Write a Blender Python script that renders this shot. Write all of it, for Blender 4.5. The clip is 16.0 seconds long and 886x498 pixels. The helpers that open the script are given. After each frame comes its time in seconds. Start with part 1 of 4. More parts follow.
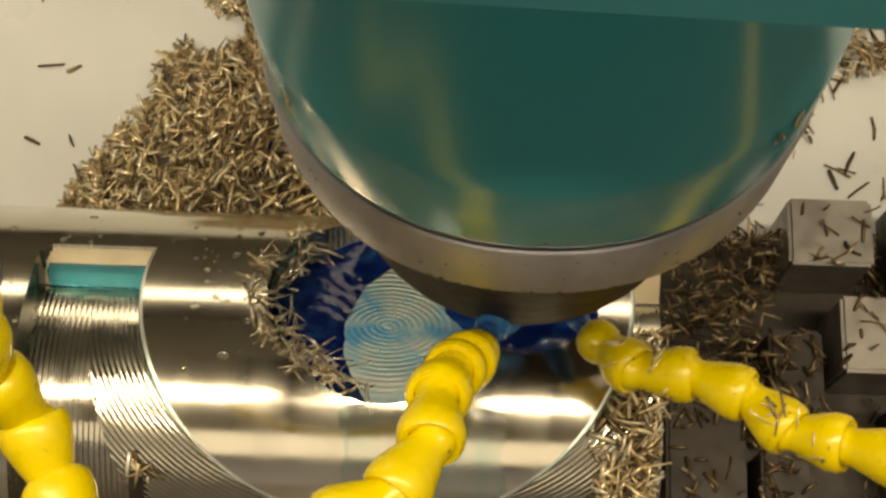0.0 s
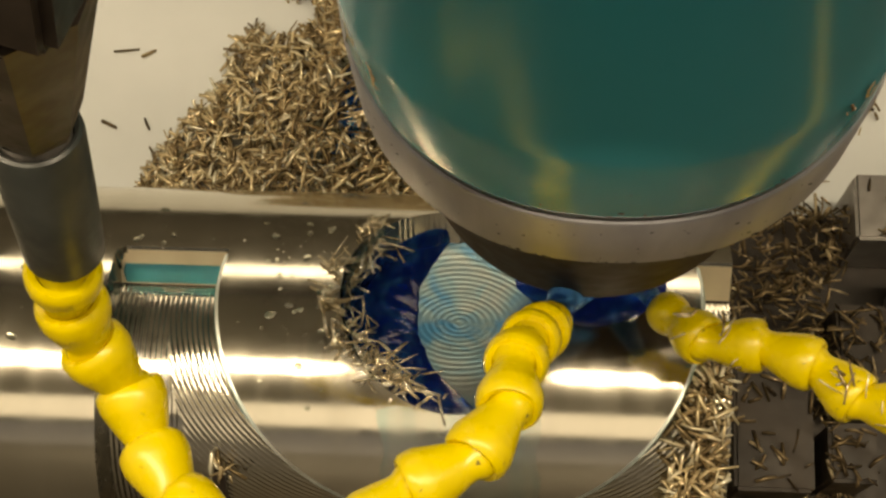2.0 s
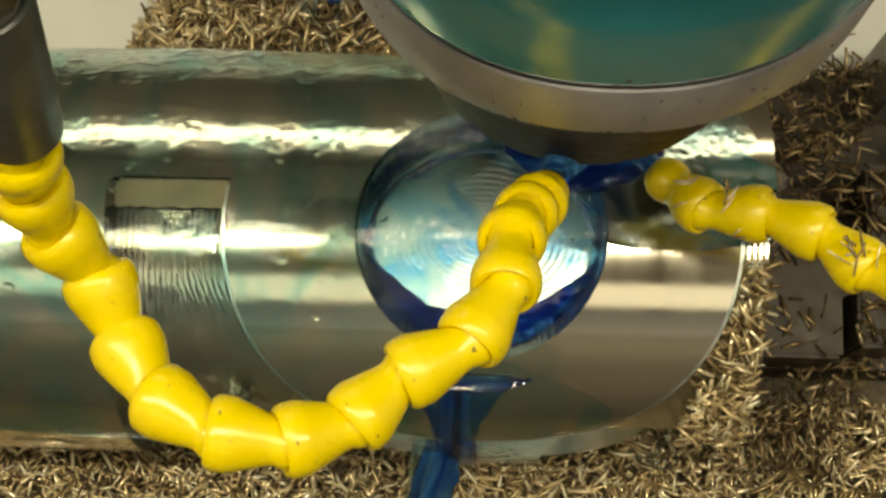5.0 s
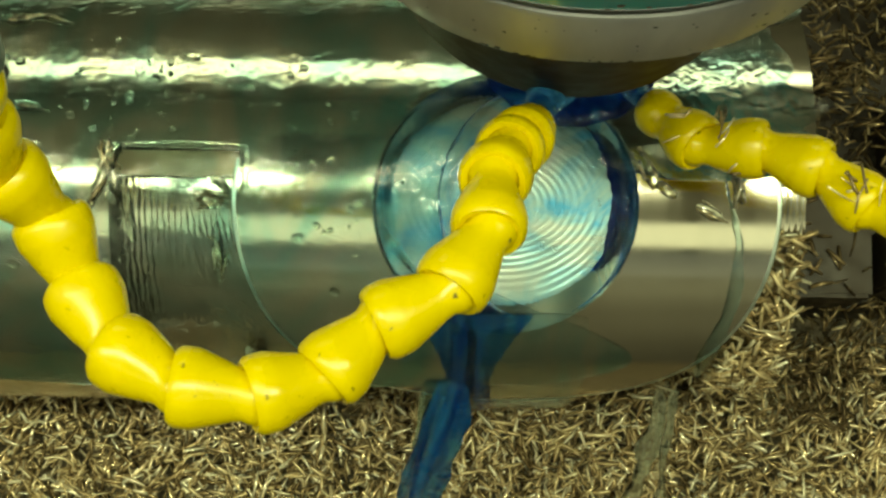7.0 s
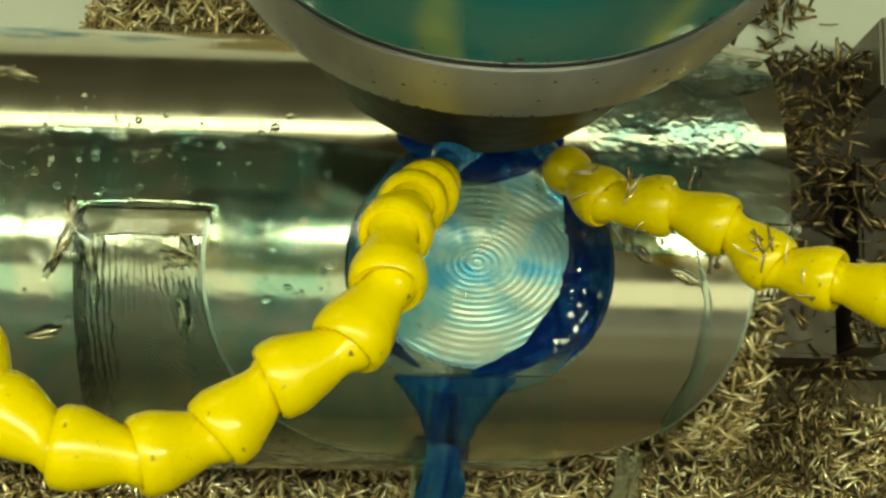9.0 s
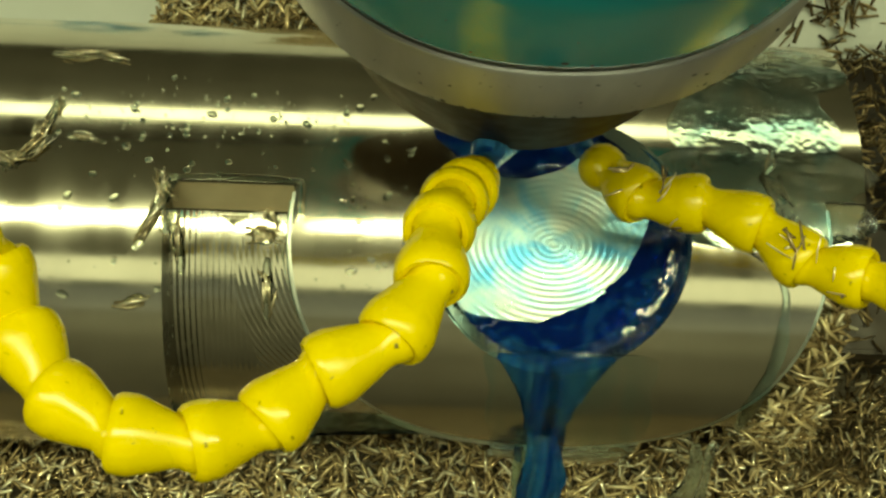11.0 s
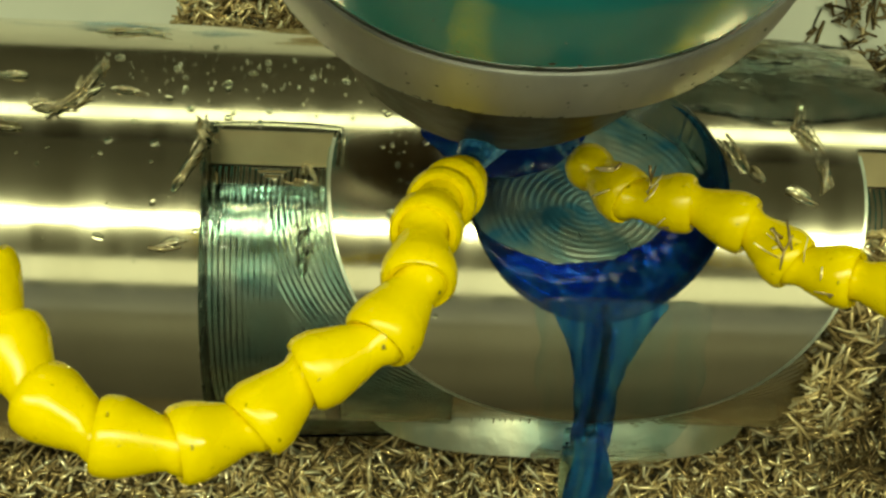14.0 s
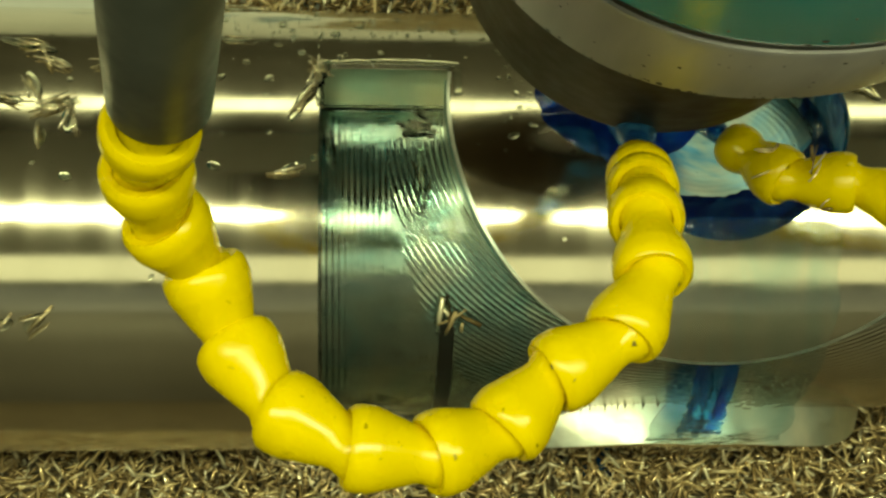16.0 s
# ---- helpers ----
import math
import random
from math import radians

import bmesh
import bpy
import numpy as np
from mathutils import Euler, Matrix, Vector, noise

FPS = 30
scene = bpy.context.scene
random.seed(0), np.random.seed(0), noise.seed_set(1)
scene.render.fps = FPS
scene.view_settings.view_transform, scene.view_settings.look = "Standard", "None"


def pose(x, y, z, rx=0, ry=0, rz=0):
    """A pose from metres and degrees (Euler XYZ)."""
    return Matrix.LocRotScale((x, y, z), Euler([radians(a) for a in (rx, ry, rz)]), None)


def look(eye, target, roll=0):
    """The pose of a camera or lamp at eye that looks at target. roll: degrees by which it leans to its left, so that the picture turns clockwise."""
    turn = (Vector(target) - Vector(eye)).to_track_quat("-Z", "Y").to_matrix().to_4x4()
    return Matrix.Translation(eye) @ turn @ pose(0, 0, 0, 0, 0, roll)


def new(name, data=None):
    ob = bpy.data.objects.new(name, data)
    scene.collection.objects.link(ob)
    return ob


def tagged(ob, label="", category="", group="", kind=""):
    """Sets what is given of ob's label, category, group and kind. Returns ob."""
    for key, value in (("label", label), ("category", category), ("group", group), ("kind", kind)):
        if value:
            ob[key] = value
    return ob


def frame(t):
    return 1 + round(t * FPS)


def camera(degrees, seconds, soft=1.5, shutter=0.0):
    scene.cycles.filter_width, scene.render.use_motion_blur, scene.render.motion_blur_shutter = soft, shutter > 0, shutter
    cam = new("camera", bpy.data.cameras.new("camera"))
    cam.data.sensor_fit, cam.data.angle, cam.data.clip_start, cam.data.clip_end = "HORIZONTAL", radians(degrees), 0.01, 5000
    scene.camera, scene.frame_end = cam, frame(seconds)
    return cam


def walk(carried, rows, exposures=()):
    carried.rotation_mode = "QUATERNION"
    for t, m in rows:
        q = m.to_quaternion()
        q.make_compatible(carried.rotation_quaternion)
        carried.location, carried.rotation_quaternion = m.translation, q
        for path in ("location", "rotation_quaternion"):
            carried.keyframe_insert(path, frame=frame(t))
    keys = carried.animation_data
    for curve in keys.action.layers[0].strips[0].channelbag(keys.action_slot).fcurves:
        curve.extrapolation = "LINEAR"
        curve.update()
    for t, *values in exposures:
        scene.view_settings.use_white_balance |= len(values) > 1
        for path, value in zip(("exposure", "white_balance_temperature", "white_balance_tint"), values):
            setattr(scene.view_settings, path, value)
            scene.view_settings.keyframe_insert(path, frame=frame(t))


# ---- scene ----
cam = camera(35.05, 16.0, soft=2.6, shutter=0.4)
PATH = [
    (0, pose(-0.0135, -0.1027, 0.5265, 17.91, 0.64, 2.21)),
    (0.5, pose(-0.0147, -0.1026, 0.5251, 15.98, 1.51, 2.00)),
    (1, pose(-0.0161, -0.1045, 0.5274, 14.92, 1.90, 1.53)),
    (1.5, pose(-0.0168, -0.1068, 0.5331, 16.04, 2.49, 2.11)),
    (2, pose(-0.0178, -0.1092, 0.5360, 17.32, 2.96, 2.64)),
    (2.5, pose(-0.0192, -0.1082, 0.5347, 17.63, 2.69, 2.63)),
    (3, pose(-0.0205, -0.1078, 0.5345, 17.54, 2.68, 2.89)),
    (3.5, pose(-0.0210, -0.1067, 0.5339, 17.45, 2.98, 2.78)),
    (4, pose(-0.0166, -0.1083, 0.5328, 17.80, 3.91, 2.67)),
    (4.5, pose(-0.0171, -0.1068, 0.5273, 15.15, 3.74, 2.02)),
    (4.7, pose(-0.0220, -0.1010, 0.5221, 12.76, 2.54, 1.90)),
    (6.8, pose(-0.0249, -0.0922, 0.4951, 8.35, 1.35, 1.18)),
    (7, pose(-0.0228, -0.0933, 0.4955, 8.50, 1.52, 1.31)),
    (7.5, pose(-0.0221, -0.0949, 0.4940, 8.95, 1.26, 1.14)),
    (8, pose(-0.0210, -0.0945, 0.4898, 10.41, -0.36, 1.63)),
    (8.2, pose(-0.0183, -0.0931, 0.4873, 10.82, -1.51, 1.44)),
    (10.3, pose(-0.0167, -0.0920, 0.4932, 10.58, -1.42, 1.16)),
    (10.5, pose(-0.0205, -0.0921, 0.4926, 10.17, -0.99, 1.58)),
    (11, pose(-0.0219, -0.0922, 0.4977, 10.29, -0.78, 1.98)),
    (11.5, pose(-0.0230, -0.0869, 0.4968, 10.71, -0.94, 1.78)),
    (12, pose(-0.0215, -0.0850, 0.4931, 10.53, -1.08, 1.55)),
    (12.5, pose(-0.0208, -0.0895, 0.4934, 9.93, -0.70, 1.97)),
    (13, pose(-0.0215, -0.0907, 0.4944, 9.45, -0.59, 2.25)),
    (13.5, pose(-0.0211, -0.0905, 0.4973, 10.57, -1.07, 1.89)),
    (14, pose(-0.0221, -0.0916, 0.4967, 10.24, -1.31, 1.78)),
    (14.5, pose(-0.0208, -0.0913, 0.4933, 9.38, -1.41, 1.06)),
    (15, pose(-0.0328, -0.0900, 0.4969, 9.03, 0.50, 1.09)),
    (15.5, pose(-0.0677, -0.0898, 0.4863, 9.40, -1.54, 0.64)),
    (16, pose(-0.0832, -0.0879, 0.4804, 9.66, -4.12, -0.48)),
]
EXPOSE = [
    (0.0, 0.68, 7200, 7), (1.5, 0.62, 7400, 8), (3.5, 0.71, 7050, 3), (4.6, 0.74, 7000, 2), (6.8, 0.69, 7200, -33), (8.2, 0.68, 7050, -34), (11.0, 0.54, 7850, -37), (14.0, 0.63, 7900, -37), (16.0, 0.54, 8300, -36),
]
walk(cam, PATH, EXPOSE)

# ---- world and lamps ----
world = bpy.data.worlds.new("machine_interior")
world.use_nodes = True
world.node_tree.nodes["Background"].inputs["Color"].default_value = (0.9, 0.95, 1.0, 1)
world.node_tree.nodes["Background"].inputs["Strength"].default_value = 0.08
scene.world = world


def strip_lamp(name, eye, target, length, width, watts, colour):
    data = bpy.data.lights.new(name, "AREA")
    data.shape, data.size, data.size_y, data.energy, data.color = "RECTANGLE", length, width, watts, colour
    ob = new(name, data)
    ob.matrix_world = look(eye, target)
    return ob


WARM = (1.0, 0.86, 0.66)
strip_lamp("strip_light_overhead", (-0.05, -0.05, 0.98), (-0.05, 0, 0), 1.5, 0.05, 8.4, WARM)
strip_lamp("strip_light_front", (0.0, -0.50, 0.92), (0, 0, 0), 1.5, 0.22, 0.78, WARM)
strip_lamp("strip_light_rear", (0.0, 0.64, 0.50), (0, 0, 0.05), 1.5, 0.10, 1.10, WARM)

# unseen fill lamp added for the soft band low on the bar
strip_lamp("soft_front_fill", (0.0, -0.74, 0.66), (0, 0, 0.05), 1.3, 0.40, 0.15, (1.0, 0.93, 0.90))


# ---- materials ----
def mat(name, base=(0.5, 0.5, 0.5), rough=0.5, metal=0.0, **more):
    m = bpy.data.materials.new(name)
    m.use_nodes = True
    b = m.node_tree.nodes["Principled BSDF"]
    b.inputs["Base Color"].default_value = (*base, 1)
    b.inputs["Roughness"].default_value = rough
    b.inputs["Metallic"].default_value = metal
    for k, v in more.items():
        b.inputs[k.replace("_", " ")].default_value = v
    return m


def nodes_of(m):
    return m.node_tree.nodes, m.node_tree.links, m.node_tree.nodes["Principled BSDF"]


def noise_node(m, scale, detail=4.0, stretch=(1, 1, 1), vec=None):
    n, l, b = nodes_of(m)
    co = n.new("ShaderNodeTexCoord")
    mp = n.new("ShaderNodeMapping")
    mp.inputs["Scale"].default_value = stretch
    l.new(co.outputs["Object"], mp.inputs["Vector"])
    t = n.new("ShaderNodeTexNoise")
    t.inputs["Scale"].default_value = scale
    t.inputs["Detail"].default_value = detail
    l.new(mp.outputs["Vector"], t.inputs["Vector"])
    return t.outputs["Fac"]


def ramp(m, fac, stops):
    n, l, b = nodes_of(m)
    r = n.new("ShaderNodeValToRGB")
    e = r.color_ramp.elements
    e[0].position, e[0].color = stops[0][0], (*stops[0][1], 1)
    e[1].position, e[1].color = stops[-1][0], (*stops[-1][1], 1)
    for p, c in stops[1:-1]:
        k = e.new(p)
        k.color = (*c, 1)
    l.new(fac, r.inputs["Fac"])
    return r.outputs["Color"]


def mix(m, a, b_, fac, mode="MIX"):
    n, l, b = nodes_of(m)
    x = n.new("ShaderNodeMix")
    x.data_type, x.blend_type = "RGBA", mode
    for sock, v in ((x.inputs[0], fac), (x.inputs[6], a), (x.inputs[7], b_)):
        if isinstance(v, (int, float)):
            sock.default_value = v
        elif isinstance(v, tuple):
            sock.default_value = (*v, 1)
        else:
            l.new(v, sock)
    return x.outputs[2]


def bump(m, height, dist, strength=1.0):
    n, l, b = nodes_of(m)
    u = n.new("ShaderNodeBump")
    u.inputs["Distance"].default_value = dist
    u.inputs["Strength"].default_value = strength
    l.new(height, u.inputs["Height"])
    if b.inputs["Normal"].is_linked:
        l.new(b.inputs["Normal"].links[0].from_socket, u.inputs["Normal"])
    l.new(u.outputs["Normal"], b.inputs["Normal"])


def vary(m, c0, c1, scale, rough=None, stretch=(1, 1, 1), detail=5):
    n, l, b = nodes_of(m)
    f = noise_node(m, scale, detail, stretch)
    l.new(ramp(m, f, [(0.3, c0), (0.7, c1)]), b.inputs["Base Color"])
    if rough:
        l.new(ramp(m, noise_node(m, scale * 2.3, detail, stretch), [(0.3, (rough[0],) * 3), (0.7, (rough[1],) * 3)]), b.inputs["Roughness"])
    return f


# turned steel: fine lines run round the bar
M_turned = mat("turned_steel", metal=1.0)
vary(M_turned, (0.66, 0.61, 0.50), (0.74, 0.69, 0.58), 40, (0.095, 0.17), (1, 0.15, 0.15))
bump(M_turned, noise_node(M_turned, 900, 2, (1, 0.02, 0.02)), 0.00002, 0.25)
bump(M_turned, noise_node(M_turned, 60, 3), 0.0002, 0.07)
bump(M_turned, noise_node(M_turned, 300, 3, (1, 0.06, 0.06)), 0.00006, 0.22)
bump(M_turned, noise_node(M_turned, 22, 2), 0.0006, 0.045)


def ridged(name, c0, c1, depth, rough, worn=(0.15, 0.25)):
    m = mat(name, metal=1.0)
    vary(m, c0, c1, 60, rough)
    n, l, b = nodes_of(m)
    a = n.new("ShaderNodeAttribute")
    a.attribute_name = "ridge"
    s = n.new("ShaderNodeMath")
    s.operation = "SINE"
    l.new(a.outputs["Fac"], s.inputs[0])
    deep = ramp(m, noise_node(m, 34, 3), [(worn[0], (0.08,) * 3), (worn[1], (1.0,) * 3)])
    both = n.new("ShaderNodeMath")
    both.operation = "MULTIPLY"
    l.new(s.outputs[0], both.inputs[0])
    l.new(deep, both.inputs[1])
    bump(m, both.outputs[0], depth, 0.9)
    bump(m, noise_node(m, 250, 3), 0.0001, 0.3)
    return m


M_milled = ridged("milled_steel", (0.50, 0.47, 0.39), (0.64, 0.60, 0.51), 0.00008, (0.11, 0.21))
M_pocket = ridged("milled_pocket_floor", (0.46, 0.49, 0.46), (0.58, 0.60, 0.55), 0.000045, (0.27, 0.37), (0.40, 0.60))
bump(M_pocket, noise_node(M_pocket, 30, 2), 0.0008, 0.40)
# a skin of coolant lies on it, with blue wisps
n_, l_, b_ = nodes_of(M_pocket)
b_.inputs["Coat Weight"].default_value = 0.6
b_.inputs["Coat Roughness"].default_value = 0.24
wisp = noise_node(M_pocket, 26, 6)
wisp.node.inputs["Distortion"].default_value = 2.2
l_.new(ramp(M_pocket, wisp, [(0.36, (0.36, 0.41, 0.39)), (0.48, (0.24, 0.37, 0.41)), (0.60, (0.07, 0.25, 0.45))]), b_.inputs["Base Color"])
# relief walls: steel darkened to carry the shadow along the slot edge
M_wall = mat("shaded_wall_steel", metal=1.0)
vary(M_wall, (0.20, 0.20, 0.18), (0.34, 0.32, 0.27), 80, (0.16, 0.30))
M_pocket_wall = mat("pocket_wall_steel", metal=1.0)
vary(M_pocket_wall, (0.52, 0.51, 0.46), (0.66, 0.61, 0.50), 80, (0.16, 0.26))
# satin slot end: the golden reflection it should catch is its base colour
M_ramp = mat("satin_slot_end_reflection", metal=0.6)
vary(M_ramp, (0.74, 0.62, 0.42), (0.86, 0.74, 0.52), 70, (0.40, 0.52))
# wet land wall: lamp gleam and teal mottling put into the steel's colour
M_land = mat("wet_lit_land_wall", metal=1.0)
vary(M_land, (0.55, 0.66, 0.64), (0.92, 0.90, 0.80), 60, (0.28, 0.48), (1, 0.4, 0.4))
bump(M_land, noise_node(M_land, 90, 3), 0.0012, 0.5)

M_teal = mat("teal_gloss_paint", (0.03, 0.28, 0.31), 0.16, 0.0, Specular_IOR_Level=0.6)
vary(M_teal, (0.024, 0.29, 0.375), (0.036, 0.33, 0.42), 9, (0.15, 0.23))
M_ring = mat("brushed_ring_steel", metal=0.55)
vary(M_ring, (0.34, 0.335, 0.375), (0.42, 0.415, 0.45), 120, (0.42, 0.54), (1, 1, 0.2))
bump(M_ring, noise_node(M_ring, 500, 2), 0.00005, 0.3)
# dark brown metal for the nose
M_nose = mat("dark_nose_steel", metal=1.0)
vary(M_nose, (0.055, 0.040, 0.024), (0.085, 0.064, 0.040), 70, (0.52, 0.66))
M_seam = mat("black_seam", (0.01, 0.01, 0.01), 0.6)

M_yellow = mat("yellow_hose_plastic", rough=0.28)
n_, l_, b_ = nodes_of(M_yellow)
tone = ramp(M_yellow, noise_node(M_yellow, 60, 5), [(0.3, (0.60, 0.46, 0.004)), (0.7, (0.70, 0.545, 0.008))])
dirt = ramp(M_yellow, noise_node(M_yellow, 330, 2), [(0.70, (0, 0, 0)), (0.76, (1, 1, 1))])
smear = ramp(M_yellow, noise_node(M_yellow, 75, 4), [(0.58, (0, 0, 0)), (0.74, (0.45, 0.45, 0.45))])
l_.new(mix(M_yellow, mix(M_yellow, tone, (0.42, 0.30, 0.02), smear), (0.10, 0.075, 0.02), dirt), b_.inputs["Base Color"])
l_.new(ramp(M_yellow, noise_node(M_yellow, 140, 4), [(0.3, (0.18,) * 3), (0.7, (0.38,) * 3)]), b_.inputs["Roughness"])
bump(M_yellow, noise_node(M_yellow, 180, 3), 0.0002, 0.15)

M_rubber = mat("dark_grey_sleeve", (0.055, 0.06, 0.058), 0.42)
vary(M_rubber, (0.026, 0.030, 0.029), (0.046, 0.050, 0.047), 90, (0.3, 0.5))
M_fitting = mat("dark_wet_fitting", metal=0.8)
vary(M_fitting, (0.045, 0.036, 0.030), (0.09, 0.07, 0.058), 60, (0.25, 0.5))
M_fixture = mat("dark_fixture_steel", metal=0.1, Specular_IOR_Level=0.3)
vary(M_fixture, (0.020, 0.015, 0.011), (0.050, 0.038, 0.028), 50, (0.35, 0.6))
bump(M_fixture, noise_node(M_fixture, 120, 4), 0.0006, 0.5)
M_jaw = mat("ground_jaw_steel", metal=0.7)
vary(M_jaw, (0.24, 0.22, 0.205), (0.37, 0.345, 0.32), 50, (0.3, 0.5))
M_plate = mat("white_painted_plate", (0.75, 0.76, 0.75), 0.35)
vary(M_plate, (0.66, 0.68, 0.67), (0.78, 0.79, 0.78), 12, (0.25, 0.45))
M_tray = mat("dirty_tray", (0.10, 0.08, 0.05), 0.6)
vary(M_tray, (0.05, 0.04, 0.025), (0.16, 0.125, 0.075), 90, (0.4, 0.7))
bump(M_tray, noise_node(M_tray, 350, 4), 0.003, 0.8)
M_door = mat("dark_door_panel", (0.09, 0.085, 0.08), 0.4)
vary(M_door, (0.12, 0.113, 0.102), (0.18, 0.168, 0.153), 4, (0.3, 0.5))
M_wallpaint = mat("enclosure_paint", (0.42, 0.42, 0.40), 0.5)
vary(M_wallpaint, (0.40, 0.39, 0.36), (0.50, 0.485, 0.455), 3, (0.4, 0.6))
# back panel, out of view: darkened so the bar's top reflects less light
M_backwall = mat("dim_reflection_back_panel", (0.2, 0.19, 0.17), 0.5)
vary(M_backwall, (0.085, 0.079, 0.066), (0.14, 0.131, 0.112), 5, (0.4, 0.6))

def chip_metal(name, stops, rough, metal):
    m = mat(name, rough=rough, metal=metal)
    n, l, b = nodes_of(m)
    g = n.new("ShaderNodeNewGeometry")
    l.new(ramp(m, g.outputs["Random Per Island"], stops), b.inputs["Base Color"])
    return m


M_chip = chip_metal("brassy_steel_chip", [(0.0, (0.16, 0.115, 0.055)), (0.3, (0.48, 0.36, 0.20)), (0.65, (0.92, 0.76, 0.47)), (1.0, (1.0, 0.95, 0.76))], 0.24, 0.62)
M_needle = chip_metal("bright_steel_needle", [(0.0, (0.46, 0.38, 0.24)), (0.4, (0.86, 0.75, 0.54)), (1.0, (1.0, 0.94, 0.80))], 0.22, 0.8)
# darker copy of the chip metal: the fixture's shadow is in its brown
M_shaded_chip = chip_metal("shaded_brown_chip", [(0.0, (0.05, 0.035, 0.018)), (0.5, (0.20, 0.145, 0.075)), (0.9, (0.42, 0.32, 0.18)), (1.0, (0.85, 0.72, 0.48))], 0.34, 0.7)


def liquid(name, colour, rough=0.03, ripple=0.0006, scale=160, clear=1.0):
    m = mat(name, colour, rough, 0.0, Transmission_Weight=clear, IOR=1.33)
    bump(m, noise_node(m, scale, 3), ripple, 0.7)
    return m


def dyed(m, thin, thick, scale, lo, hi, stretch=(1, 1, 1), warp=1.2):
    """Dye drifting through the liquid in wisps."""
    n, l, b = nodes_of(m)
    f = noise_node(m, scale, 6, stretch)
    f.node.inputs["Distortion"].default_value = warp
    l.new(ramp(m, f, [(lo, thin), (hi, thick)]), b.inputs["Base Color"])
    return m


M_blue = dyed(liquid("deep_blue_coolant", (0.06, 0.20, 0.62), 0.03, 0.0014, 60, clear=0.84), (0.08, 0.34, 0.80), (0.010, 0.05, 0.36), 60, 0.28, 0.50, (1, 1, 1), 2.2)
M_teal_liquid = liquid("thin_teal_coolant", (0.66, 0.93, 0.98), 0.03, 0.001, 120)
M_stream = dyed(liquid("blue_coolant_stream", (0.085, 0.37, 0.88), 0.06, 0.0022, 110, clear=0.92), (0.18, 0.56, 0.94), (0.03, 0.18, 0.72), 150, 0.34, 0.58, (1, 0.16, 0.16))
M_slot = dyed(liquid("teal_slot_coolant", (0.62, 0.92, 0.96), 0.03, 0.0040, 60), (0.80, 0.96, 0.98), (0.44, 0.78, 0.92), 40, 0.34, 0.66)
M_wash = dyed(liquid("clear_greenish_wash", (0.90, 0.98, 0.975), 0.09, 0.0038, 52), (0.95, 0.99, 0.98), (0.64, 0.90, 0.93), 26, 0.40, 0.68, (1, 0.7, 0.7), 2.0)
M_end_wash = dyed(liquid("clear_end_wash", (0.93, 0.985, 0.98), 0.10, 0.0050, 70), (0.94, 0.99, 0.98), (0.66, 0.86, 0.95), 34, 0.40, 0.66, (1, 1, 1), 2.0)
M_bead = liquid("cyan_slot_bead", (0.10, 0.55, 0.86), 0.02, 0.0008, 90, clear=0.9)
M_smear = liquid("light_blue_smear", (0.74, 0.88, 0.985), 0.05, 0.0010, 90)
M_veil = dyed(liquid("pale_teal_film", (0.80, 0.955, 0.98), 0.03, 0.0016, 80), (0.95, 0.99, 0.99), (0.72, 0.91, 0.96), 70, 0.36, 0.66, (1, 0.2, 0.2))
M_clear = liquid("clear_coolant_drop", (0.86, 0.92, 0.88), 0.01, 0.0)


# ---- mesh helpers ----
def shade(me, angle=35):
    me.polygons.foreach_set("use_smooth", [True] * len(me.polygons))
    me.set_sharp_from_angle(angle=radians(angle))


def finish(bm, name, material, smooth=True):
    me = bpy.data.meshes.new(name)
    bmesh.ops.recalc_face_normals(bm, faces=bm.faces)
    bm.to_mesh(me)
    bm.free()
    me.materials.append(material)
    if smooth:
        shade(me)
    return me


def part(name, bm, material, parent, label=""):
    me = bm if isinstance(bm, bpy.types.Mesh) else finish(bm, name, material)
    ob = new(name, me)
    ob.parent = parent
    if label:
        tagged(ob, label)
    return ob


def lathe(profile, segs=48, close=True):
    """Turned solid about z from (radius, height) pairs."""
    bm = bmesh.new()
    rings = []
    for r, z in profile:
        rings.append([bm.verts.new((r * math.cos(2 * math.pi * k / segs), r * math.sin(2 * math.pi * k / segs), z)) for k in range(segs)])
    for a, b in zip(rings, rings[1:]):
        for k in range(segs):
            bm.faces.new((a[k], a[(k + 1) % segs], b[(k + 1) % segs], b[k]))
    if close:
        bm.faces.new(rings[0][::-1])
        bm.faces.new(rings[-1])
    return bm


def block(x0, x1, y0, y1, z0, z1, bevel=0.001):
    bm = bmesh.new()
    bmesh.ops.create_cube(bm, size=1, matrix=Matrix.LocRotScale(((x0 + x1) / 2, (y0 + y1) / 2, (z0 + z1) / 2), None, (x1 - x0, y1 - y0, z1 - z0)))
    if bevel:
        bmesh.ops.bevel(bm, geom=bm.edges[:], offset=bevel, segments=2, affect="EDGES")
    return bm


def empty(name, label, category, group="", kind=""):
    ob = new(name)
    ob.empty_display_size = 0.02
    return tagged(ob, label, category, group, kind)


def along(p, q, spin=0.0):
    """Pose at p whose z axis points to q."""
    d = (Vector(q) - Vector(p)).normalized()
    return Matrix.Translation(p) @ d.to_track_quat("Z", "Y").to_matrix().to_4x4() @ Matrix.Rotation(spin, 4, "Z")


# ---- machine enclosure ----
tagged(new("floor", finish(block(-0.9, 0.9, -0.75, 0.85, -0.34, -0.30, 0), "floor", M_tray)), "dirty grey sump floor under the table", "floor", kind="structure")
